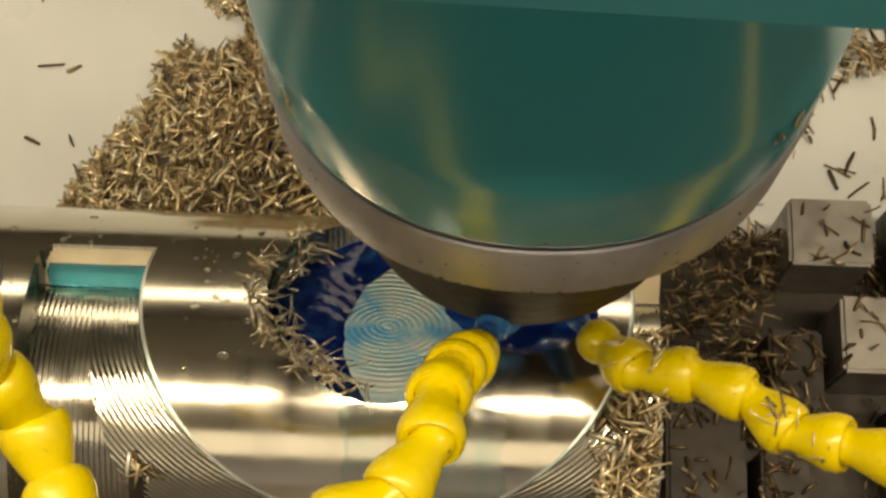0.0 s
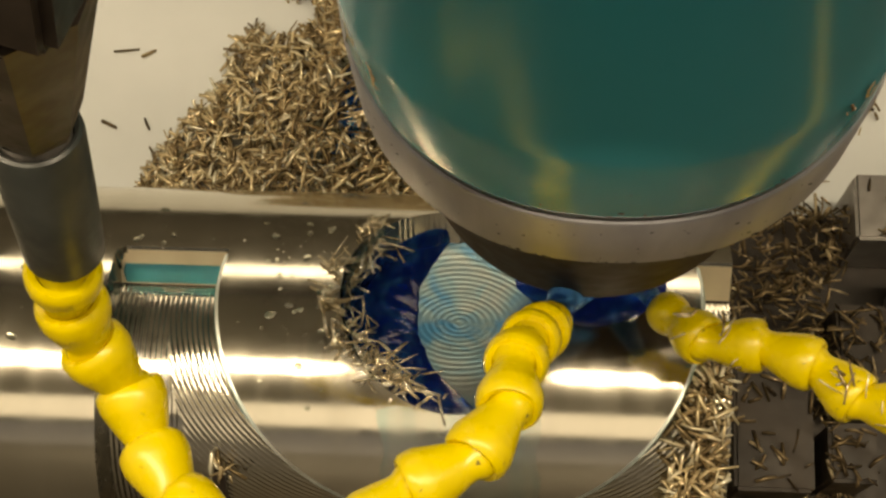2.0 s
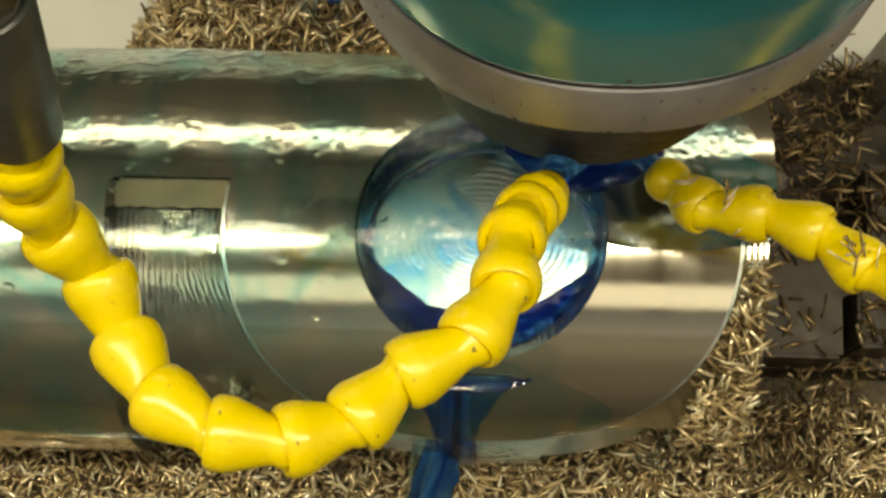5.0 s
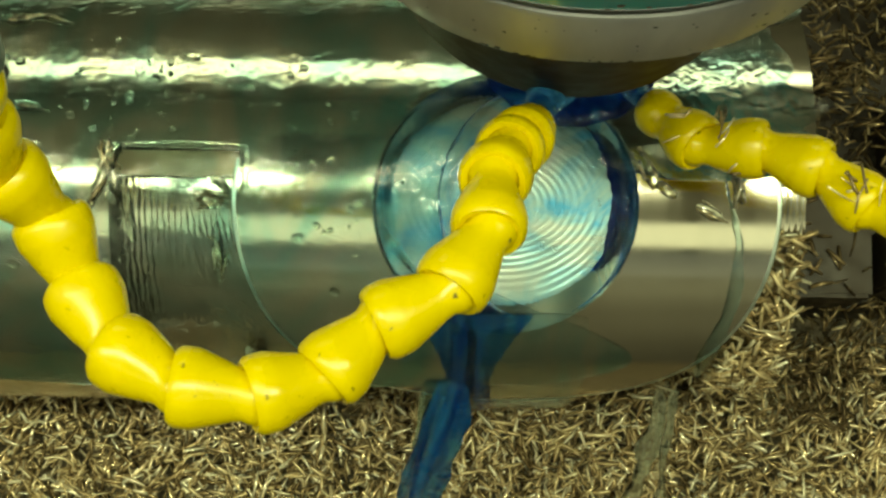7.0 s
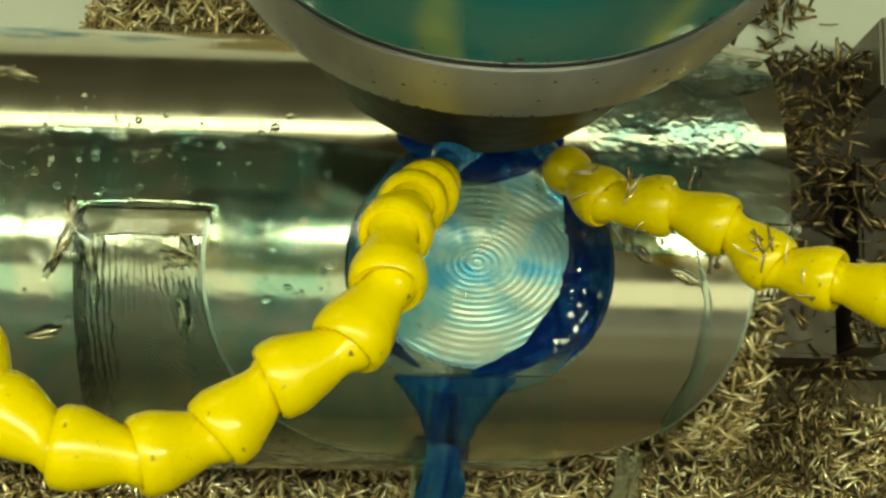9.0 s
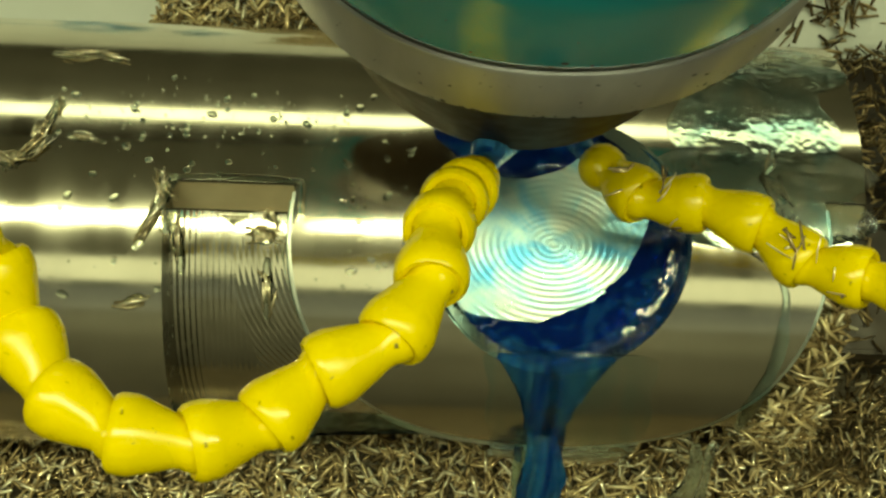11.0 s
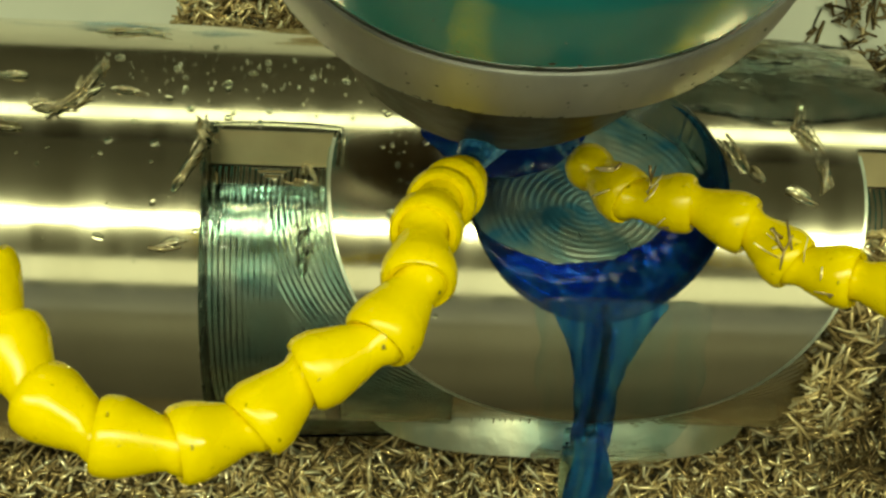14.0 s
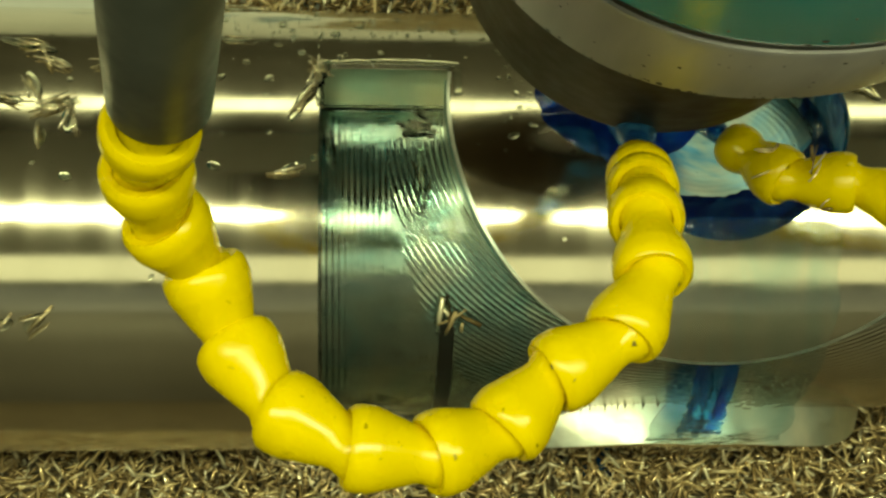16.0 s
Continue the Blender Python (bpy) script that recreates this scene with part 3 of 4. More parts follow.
# length and angle on the bar, count, direction along and round it, half length of the row
ON_BAR = ((-0.203, 39.5, 11, -0.3, 1, 0.006), (-0.2075, 48, 11, -1, 0.8, 0.006), (-0.215, 50.3, 5, 1, 0.1, 0.003), (-0.192, 43.6, 3, 1, 0.1, 0.003), (-0.2035, 17, 3, 1, 0.15, 0.003),
          (-0.196, 16.5, 6, 1, -0.2, 0.005), (-0.1885, 17.5, 3, 1, 0.4, 0.002), (-0.1676, 61.4, 12, -0.5, 1, 0.009), (-0.165, 55, 7, 0.5, 1, 0.003), (-0.1741, 82.9, 3, 1, -0.6, 0.002), (-0.2271, 55.5, 5, 1, 0.1, 0.004), (-0.228, 40, 3, 1, 0, 0.003))
FAR_ALONG = ((-0.2541, 47.4, 7, 1, 0.4, 0.006), (-0.2444, 53.8, 6, 1, 0.5, 0.004), (-0.2498, 61.0, 5, 0.5, 1, 0.004), (-0.2424, 66.8, 9, 1, -0.3, 0.005), (-0.2386, 71.2, 3, 0.1, 1, 0.002), (-0.2464, 74.9, 2, 0.1, 1, 0.001),
             (-0.2574, 65.4, 5, 1, 0.1, 0.004), (-0.2479, 117.6, 3, 1, -0.8, 0.002), (-0.2569, 118.3, 2, 1, -0.5, 0.001))
IN_SLOT = ((-0.1625, 69, 8, 0.15, 1, 0.007), (-0.1356, 65, 7, 1, 0.1, 0.002), (-0.1352, 67, 6, 1, -0.05, 0.002), (-0.1340, 82, 7, 0, 1, 0.007), (-0.1335, 59, 4, 0.5, 1, 0.002))
NEAR_END = ((0.0004, 57.3, 7, 0.5, 1, 0.004), (0.0235, 50.7, 6, 0.6, 1, 0.004), (0.0220, 44.0, 4, -0.5, 1, 0.003), (0.0281, 60.6, 6, 0.2, 1, 0.003), (0.0194, 66.3, 5, 1, 0.5, 0.003), (0.0060, 61.0, 3, 1, 0.8, 0.002))
for group_ in (ON_BAR, FAR_ALONG, IN_SLOT, NEAR_END):
    floor_r = R - DEPTH if group_ is IN_SLOT else R
    for x0, a0, n, dx, dv, half in group_:
        long_ = math.hypot(dx, dv)
        for k in range(n):
            u, w = rng.uniform(-1, 1) * half, rng.normal(0, 0.0011)
            x, a = x0 + (u * dx - w * dv) / long_, a0 + math.degrees((u * dv + w * dx) / long_ / R)
            p, up = on_bar(x, a, floor_r + 0.0004 + 0.0008 * rng.random())
            spots.append((p, up))
            t_ = Vector((0, -math.sin(radians(a)), math.cos(radians(a))))
            dirs.append(tuple((Vector((dx, 0, 0)) + t_ * dv).normalized()))
        for k in range(2 if half > 0.005 else 1):
            u = (k - 0.5) * half if half > 0.005 else 0
            blobs.append(((x0 + u * dx / long_, a0 + math.degrees(u * dv / long_ / R), floor_r), half * 0.55 + 0.0020, -math.atan2(dv, dx)))
wet = chips("wet_chips", "small clusters of wet steel chips stuck on the bar", spots, size=0.0098, width=0.00085, lift=0.05, dirs=dirs, metal=M_needle)


# chips caught on the hoses and the spindle
spots = []
for p, n in (((0.0300, -0.0030, 0.1262), 5), ((0.0390, -0.0065, 0.1322), 4), ((0.0420, -0.0140, 0.1300), 2), ((0.0700, -0.0225, 0.1445), 5), ((0.0745, -0.0250, 0.1460), 3), ((0.0830, -0.0350, 0.1480), 3)):
    for k in range(n):
        spots.append(((p[0] + rng.normal(0, 0.002), p[1] + rng.normal(0, 0.002), p[2] + rng.normal(0, 0.0006)), (rng.normal(0, 0.3), -0.3, 1)))
chips("hose_chips", "thin steel chips stuck on the yellow hoses", spots, size=0.0082, width=0.0008, lift=0.2)
spots, dirs = [], []
for deg, z, n, rr in ((-148, 0.2730, 3, 0.0643), (-151, 0.2650, 2, 0.0643), (-141, 0.2690, 4, 0.0643), (-48, 0.2745, 3, 0.0643), (-44, 0.2760, 2, 0.0642)):
    for k in range(n):
        a = radians(deg + rng.normal(0, 0.6))
        rk = rr * squarish(math.degrees(a))
        spots.append(((rk * math.cos(a), SY - 0.0032 + rk * math.sin(a), z + rng.normal(0, 0.0012)), (math.cos(a), math.sin(a), 0)))
        dirs.append((rng.normal(0, 0.3), rng.normal(0, 0.3), 1))
chips("spindle_chips", "a few dark chips stuck on the spindle housing", spots, size=0.006, width=0.0008, lift=0.05, dirs=dirs)
bm = bmesh.new()
for deg, z, rr in [(-101.8, 0.2440, 0.0702), (-100.4, 0.2382, 0.0702), (-97.4, 0.2399, 0.0702), (-83.9, 0.2290, 0.0702), (-129.3, 0.2354, 0.0702), (-121.7, 0.2301, 0.0702), (-87.9, 0.2626, 0.0686), (-108.9, 0.2642, 0.0686), (-82.9, 0.2510, 0.0686), (-77.7, 0.2505, 0.0686)] + \
        [(rng.uniform(-150, -40), rng.uniform(0.225, 0.243), 0.0702) for k in range(26)] + [(rng.uniform(-150, -40), 0.2222 + 0.0012 * rng.random() ** 2, 0.0702) for k in range(46)] + [(rng.uniform(-140, -50), 0.2492 + rng.uniform(0, 0.004), 0.0686) for k in range(14)]:
    a = radians(deg)
    rr, z = (0.0650 if rr > 0.07 else 0.0642) * squarish(deg), 0.2156 + (z - 0.2215) * 1.13
    bmesh.ops.create_icosphere(bm, subdivisions=1, radius=0.00015 + 0.00045 * rng.random() ** 2, matrix=Matrix.Translation((rr * math.cos(a), SY - 0.0032 + rr * math.sin(a), z)) @ Matrix.Rotation(a, 4, "Z") @ Matrix.Diagonal((0.5, 1 + rng.random(), 0.8, 1)))
tagged(new("dirt_specks", finish(bm, "dirt_specks", M_seam)), "dark dirt specks on the spindle ring", "dirt", kind="stuff")
spots = []
while len(spots) < 620:
    x, y = rng.uniform(0.04, 0.26), rng.uniform(0.100, 0.30)
    if noise.noise(Vector((x * 35, y * 35, 11))) + (0.5 if y > 0.195 and x > 0.15 else 0) < rng.uniform(-0.1, 0.5):
        continue
    spots.append(((x, y, -0.0912), (rng.normal(0, 0.1), rng.normal(0, 0.1), 1)))
for k in range(8):
    spots.append(((rng.uniform(-0.27, -0.19), rng.uniform(0.12, 0.24), -0.0912), (0, 0, 1)))
SLIDERS.append(chips("plate_chips", "loose dark chips scattered on the white plate", spots, lift=0.08, metal=M_shaded_chip))

# ---- droplets and liquid ----
def drops(name, label, spots):
    bm = bmesh.new()
    for (x, deg, rr), size, *way in spots:
        p, up = on_bar(x, deg, rr)
        up = Vector(up)
        side = Vector((1, 0, 0))
        flat = Matrix((side, up.cross(side), up)).transposed().to_4x4()
        if way:
            m = Matrix.Translation(p) @ flat @ Matrix.Rotation(way[0], 4, "Z") @ Matrix.Diagonal((size * 1.35, 0.0019, 0.0008, 1))
        else:
            m = Matrix.Translation(p) @ flat @ Matrix.Rotation(rng.uniform(0, 3), 4, "Z") @ Matrix.Diagonal((size * rng.uniform(0.8, 1.6), size, size * 0.4, 1))
        bmesh.ops.create_icosphere(bm, subdivisions=2, radius=1, matrix=m)
    return tagged(new(name, finish(bm, name, M_clear)), label, "coolant drops", kind="stuff")


spots = []
for k in range(190):
    x = rng.uniform(-0.25, -0.085) if k % 3 else rng.uniform(-0.11, -0.088)
    a = rng.normal(52, 9) if k % 2 else rng.normal(74, 9)
    if x > XL and a > 53 and math.hypot(x - PC, radians(a - 65.3) * R) > BR:
        continue
    spots.append(((x, a, R), 0.00025 + 0.0012 * rng.random() ** 4))
for k in range(110):
    blobs.append(((rng.uniform(-0.205, -0.105), rng.normal(36, 5), R + 0.0004), 0.0003 + 0.0012 * rng.random() ** 4))
wet_drops = drops("wet_puddles", "clear coolant puddles under the stuck chips", blobs)
RIDERS.append(drops("coolant_drops", "clear coolant droplets beaded on the turned bar", spots))


def pocket_disc(inner, z0, z1, segs=72, crescent=0.0):
    """Liquid lying on the pocket floor: a ring, or a crescent that is thickest towards +x. Axis is z."""
    bm = bmesh.new()
    rows = []
    ro = PR - 0.0003
    for k in range(segs):
        a = 2 * math.pi * k / segs
        if crescent:
            c = -crescent
            ca = c * math.cos(a)
            ri = min(ro - 0.0004, -ca * -1 + math.sqrt(max(inner * inner - (c * math.sin(a)) ** 2, 0)))
        else:
            ri = inner
        ri = max(0.001, ri * (1 + (0.12 if crescent else 0.03) * noise.noise(Vector((math.cos(a) * 2, math.sin(a) * 2, 4)))) + (0.0012 * noise.noise(Vector((math.cos(a) * 5, math.sin(a) * 5, 2))) if crescent else 0))
        ri = min(ri, ro - 0.0004)
        rise = min(0.007, (ro - ri) * 0.45) if crescent else 0.0008
        rows.append([bm.verts.new((r * math.cos(a), r * math.sin(a), z)) for r, z in ((ro, z0), (ro, z1), ((ro + ri + rise) / 2, z1 - 0.0002), (ri + rise, z1 - (0.0018 if crescent else 0.0012)), (ri, z0))])
    for k in range(segs):
        p, q = rows[k], rows[(k + 1) % segs]
        for i in range(5):
            bm.faces.new((p[i], p[(i + 1) % 5], q[(i + 1) % 5], q[i]))
    return bm


# pocket axes: x along the bar, y round it towards the back, z outward
POCKET = Matrix.Translation((PC, 0, 0)) @ Matrix(((1, 0, 0, 0), (0, math.sin(PA), math.cos(PA), 0), (0, -math.cos(PA), math.sin(PA), 0), (0, 0, 0, 1)))
meniscus = tagged(new("pocket_meniscus", finish(pocket_disc(PR - 0.0045, PFLOOR + 0.0003, PFLOOR + 0.0048), "pocket_meniscus", M_teal_liquid)), "thin rim of teal coolant round the pocket floor", "coolant")
meniscus.data.transform(POCKET)
RIDERS.append(meniscus)
wall_film = empty("pocket_wall_film", "coolant film running down the pocket wall, blue and pale teal", "coolant")
for nm, d0, d1, m_ in (("blue_film", -112, 104, M_stream), ("pale_film", 104, 248, M_slot)):
    bm = bmesh.new()
    rows = []
    for k in range(61):
        a = radians(d0 + (d1 - d0) * k / 60)
        top = math.sqrt(R * R - (PR * math.sin(a)) ** 2) - 0.0012 - 0.002 * abs(noise.noise(Vector((math.cos(a) * 3, math.sin(a) * 3, 9))))
        rows.append([bm.verts.new(POCKET @ Vector((r * math.cos(a), r * math.sin(a), z))) for r, z in ((PR - 0.0002, PFLOOR + 0.004), (PR - 0.0002, top), (PR - 0.0009, top - 0.0004), (PR - 0.0016, PFLOOR + 0.004))])
    for p, q in zip(rows, rows[1:]):
        for i in range(4):
            bm.faces.new((p[i], p[(i + 1) % 4], q[(i + 1) % 4], q[i]))
    part(nm, bm, m_, wall_film)
RIDERS.append(wall_film)
pool = tagged(new("coolant_pool", finish(pocket_disc(0.0450, PFLOOR + 0.0004, PFLOOR + 0.0060, 96, 0.0300), "coolant_pool", M_blue)), "crescent pool of deep blue coolant in the pocket", "coolant")


def outline(u, k):
    return 0.0016 * noise.noise(Vector((u * 5, k, 0.3))) + 0.0005 * noise.noise(Vector((u * 21, k, 1.3)))


def ribbon(path, widths, thick, seed, shift=0.0, wander=0.0, uneven=0.6, lead=7):
    """Liquid ribbon along x = 0 that follows (y, z, ny, nz) stations, with wavy edges and a domed top."""
    bm = bmesh.new()
    rows = []
    n = 8
    for k, ((y, z, ny, nz), w) in enumerate(zip(path, widths)):
        u = k / len(path)
        mid = shift + wander * noise.noise(Vector((u * 1.4, seed * 3.7, 0.7)))
        w = w * min(1, (k + 1) / lead, (len(path) - k) / 4) ** 0.5 * (1.0 - 0.4 * uneven + uneven * abs(noise.noise(Vector((u * 5, seed * 1.3, 2.2)))))
        x0, x1 = mid - w / 2 + outline(u, seed), mid + w / 2 + outline(u, seed + 5)
        row = []
        for i in range(n + 1):
            s_ = i / n
            h = thick * (4 * s_ * (1 - s_)) ** 0.6 * (0.8 + 0.5 * noise.noise(Vector((s_ * 4, u * 8, seed))))
            row.append(bm.verts.new((x0 + (x1 - x0) * s_, y + ny * h, z + nz * h)))
        for i in range(n, -1, -1):
            s_ = i / n
            row.append(bm.verts.new((x0 + (x1 - x0) * s_, y - ny * 0.0002, z - nz * 0.0002)))
        rows.append(row)
    m = 2 * n + 2
    for p, q in zip(rows, rows[1:]):
        for i in range(m):
            bm.faces.new((p[i], p[(i + 1) % m], q[(i + 1) % m], q[i]))
    bm.faces.new(rows[0])
    bm.faces.new(rows[-1][::-1])
    return bm


def round_bar(d0, d1, r, n=40):
    return [(r * math.cos(a), r * math.sin(a), math.cos(a), math.sin(a)) for a in (radians(d0 + (d1 - d0) * k / n) for k in range(n + 1))]


stream = empty("coolant_stream", "blue coolant running down the bar from the pocket", "coolant")
part("core", ribbon(round_bar(99, 176, R + 0.0002, 60), [0.0145 + 0.030 * max(0, 1 - q / 26) ** 2.6 for q in range(61)], 0.0016, 3, 0.0, 0.004, 0.25, 1.2), M_stream, stream, "blue body of the stream")
for k in range(6):
    d0 = rng.uniform(99, 112)
    part("rivulet", ribbon(round_bar(d0, d0 + rng.uniform(28, 70), R + 0.0010 + 0.0001 * k, 50), [rng.uniform(0.002, 0.004) + 0.003 * max(0, 1 - q / 16) for q in range(51)], rng.uniform(0.0006, 0.0014), 3 + k, rng.normal(0, 0.0030), 0.005), M_teal_liquid if k % 2 else M_stream, stream)
veil = empty("coolant_veil", "thin pale teal film running down the bar below the pocket", "coolant")
part("film", ribbon(round_bar(98.5, 172, R + 0.0001, 60), [0.052 + 0.006 * math.sin(q / 9) for q in range(61)], 0.0007, 8, 0.004, 0.004, 0.3, 1.5), M_veil, veil)
# runs down the rim of the round land and off the bar end
runs = empty("rim_runs", "narrow blue coolant runs dripping off the round land", "coolant")
for k, (x0, d0, d1, w) in enumerate(((0.070, 92, 150, 0.0060),)):
    part("run", ribbon(round_bar(d0, d1, R + 0.0004, 50), [w * min(1, 0.1 + q / 30) * (0.8 + 0.4 * abs(noise.noise(Vector((q / 9, k, 8))))) for q in range(51)], 0.0006, 83 + k, x0, 0.012, 0.3), M_veil, runs)
for k, (x0, w) in enumerate(((0.052, 0.0075), (0.060, 0.0045))):
    fall = [(-0.0690 - (0.045 + 0.006 * k) * (q / 30) ** 0.8, 0.020 - 0.112 * (q / 30) ** 1.4, -0.85, 0.5) for q in range(31)]
    part("drip", ribbon(fall, [w * (1.1 - 0.3 * q / 30) for q in range(31)], 0.0014, 91 + k, x0, 0.010, 1.0), M_smear, runs)
splash = empty("coolant_fall", "blue coolant falling from the bar onto the chips", "coolant")
for k in range(4):
    reach, drop = rng.uniform(0.060, 0.078), rng.uniform(0.114, 0.122)
    fall = [(-0.0660 - reach * (q / 30) ** 0.8, 0.034 - drop * (q / 30) ** 1.4, -0.85, 0.5) for q in range(31)]
    w = 0.016 if k == 0 else rng.uniform(0.004, 0.007)
    part("strand", ribbon(fall, [w * (1.1 - 0.25 * q / 30) for q in range(31)], 0.0022 if k == 0 else 0.0014, 19 + k, 0 if k == 0 else rng.normal(0, 0.0035), 0.008), M_teal_liquid if k == 3 else M_stream, splash)
plate_splash = empty("plate_splash", "thin blue coolant splashed on the white plate", "coolant")
for k in range(8):
    y0 = rng.uniform(0.125, 0.215)
    n = 24
    path = [(y0 + 0.055 * q / n, -0.0919, 0, 1) for q in range(n + 1)]
    o = part("smear", ribbon(path, [rng.uniform(0.010, 0.026)] * (n + 1), 0.0004, 51 + k, 0, 0.03, 1.4), M_smear, plate_splash)
    o.matrix_local = Matrix.Translation((rng.uniform(-0.30, -0.17), 0, 0.0002 * k))
pile_splash = empty("pile_splash", "light blue coolant splashed over the chip pile", "coolant")
for k in range(5):
    n = 20
    y0 = 0.110 + 0.009 * k
    path = [(y0 + 0.026 * q / n, -0.0520 + 0.006 * noise.noise(Vector((q * 0.3, k, 1))), 0, 1) for q in range(n + 1)]
    o = part("smear", ribbon(path, [0.010 + 0.003 * k] * (n + 1), 0.0006, 151 + k, 0, 0.02, 1.4), M_stream if k % 2 else M_smear, pile_splash)
    o.matrix_local = Matrix.Translation((-0.118 + 0.006 * k, 0, 0.0003 * k))
jet = empty("coolant_jet", "blue coolant sprayed from the nozzles round the cutter", "coolant")
part("spray", lathe([(0.0025, 0.0), (0.0040, 0.02), (0.0075, 0.045), (0.009, 0.060)], 20), M_stream, jet).matrix_local = along((-0.0125, -0.0130, 0.1570), (0.004, 0.036, 0.075))
part("spray", lathe([(0.0025, 0.0), (0.0045, 0.02), (0.0070, 0.045)], 20), M_stream, jet).matrix_local = along((0.0225, 0.0050, 0.1125), (0.006, 0.040, 0.072))
part("puddle", ribbon(round_bar(48, 84, R + 0.0004, 40), [0.004 + 0.050 * math.sqrt(1 - ((k - 20) / 20.5) ** 2) for k in range(41)], 0.0030, 27, 0, 0, 0.1), M_blue, jet, "deep blue puddle under the nose").matrix_local = Matrix.Translation((0.003, 0, 0))
sheet_path = round_bar(28, 158, R + 0.0005, 90)
sheet = tagged(new("coolant_sheet", finish(ribbon(sheet_path, [0.235 + 0.02 * math.sin(k / 9) for k in range(91)], 0.0016, 41, -0.14), "coolant_sheet", M_wash)), "clear rippling coolant sheet washing over the bar", "coolant")
side_wash = tagged(new("side_wash", finish(ribbon(round_bar(28, 96, R + 0.0005, 70), [0.062 + 0.012 * math.sin(k / 7) for k in range(71)], 0.0020, 47), "side_wash", M_end_wash)), "clear rippling coolant on the bar end", "coolant")

slot_film = empty("slot_coolant", "teal coolant running into the milled slot of the bar", "coolant")
part("floor_film", curved(XL + 0.0005, XL + 0.080, 58.5, 172, R - DEPTH - 0.0005, R - DEPTH + 0.0024, 8, 90), M_slot, slot_film)
part("ramp_film", curved(XL + 0.0008, XL + 0.0415, 53.7, 58.4, R - DEPTH - 0.0005, R - 0.0012, 8, 8), M_slot, slot_film)
bm = bmesh.new()
rows = []
slot_path = [(XL - 0.0002, 66 - 0.5 * k) for k in range(24)] + [(XL + 0.0415 * k / 30, 53.0 - 0.6 * math.sin(math.pi * k / 30)) for k in range(31)] + [(XL + 0.0417, 54 + 0.5 * k) for k in range(18)]
for k, (x, deg) in enumerate(slot_path):
    fat = 0.0011 + 0.0009 * noise.noise(Vector((k * 0.16, 6, 2)))
    a = radians(deg)
    ahead = slot_path[min(k + 1, len(slot_path) - 1)]
    behind = slot_path[max(k - 1, 0)]
    go = Vector((ahead[0] - behind[0], R * radians(ahead[1] - behind[1]))).normalized()
    out = Vector((0, math.cos(a), math.sin(a)))
    away = Vector((go.y, 0, 0)) - Vector((0, -math.sin(a), math.cos(a))) * go.x
    c = Vector((x, 0, 0)) + out * (R + 0.0001)
    rows.append([bm.verts.new(c + out * fat * 0.7 * math.cos(q * math.pi / 4) + away * fat * math.sin(q * math.pi / 4)) for q in range(8)])
for p, q in zip(rows, rows[1:]):
    for i in range(8):
        bm.faces.new((p[i], p[(i + 1) % 8], q[(i + 1) % 8], q[i]))
slot_rim = tagged(new("slot_rim_bead", finish(bm, "slot_rim_bead", M_clear)), "clear coolant bead clinging round the slot end", "coolant")
band = tagged(new("slot_bead", finish(curved(XL + 0.002, XL + 0.0400, 55.8, 59.6, R - DEPTH - 0.0005, R - 0.0060), "slot_bead", M_bead)), "narrow teal bead of coolant at the slot end", "coolant")
bm = bmesh.new()
rows = []
for k in range(121):
    p = radians(-7 + 194 * k / 120)
    x, a = PC + (BR + 0.0004) * math.cos(p), PA + (BR + 0.0004) * math.sin(p) / R
    fat = 0.0009 + 0.0009 * max(0, noise.noise(Vector((p * 4, 3, 1))))
    out = Vector((0, math.cos(a), math.sin(a)))
    away = Vector((math.cos(p), -math.sin(a) * math.sin(p), math.cos(a) * math.sin(p)))
    c = Vector((x, 0, 0)) + out * (R - 0.0014)
    rows.append([bm.verts.new(c + out * fat * math.cos(q * math.pi / 4) + away * fat * math.sin(q * math.pi / 4)) for q in range(8)])
for p, q in zip(rows, rows[1:]):
    for i in range(8):
        bm.faces.new((p[i], p[(i + 1) % 8], q[(i + 1) % 8], q[i]))
RIDERS.append(tagged(new("edge_bead", finish(bm, "edge_bead", M_slot)), "thin teal bead of coolant along the round land", "coolant"))

spots = []
for k in range(220):
    a = radians(rng.uniform(132, 224) if k % 2 else rng.normal(226, 17))
    rr = PR + rng.normal(-0.0008 if a < 3.7 else -0.005, 0.0034)
    p = Vector((rr * math.cos(a), rr * math.sin(a), 0))
    lift_ = math.sqrt(max(R * R - p.y ** 2, 0)) if rr > PR else PFLOOR + 0.010
    spots.append((tuple(POCKET @ Vector((p.x, p.y, lift_ + rng.uniform(0.0, 0.003)))), tuple(POCKET.to_3x3() @ Vector((0, 0, 1)))))
clump = chips("chip_clump", "bright steel chips clumped along the pocket rim", spots, size=0.0105, width=0.0010, lift=0.30, metal=M_needle)


def at(t, k):
    """Travel (k = 1) or turn (k = 2) of the bar at t seconds."""
    return float(np.interp(t, [r[0] for r in TURN], [r[k] for r in TURN]))


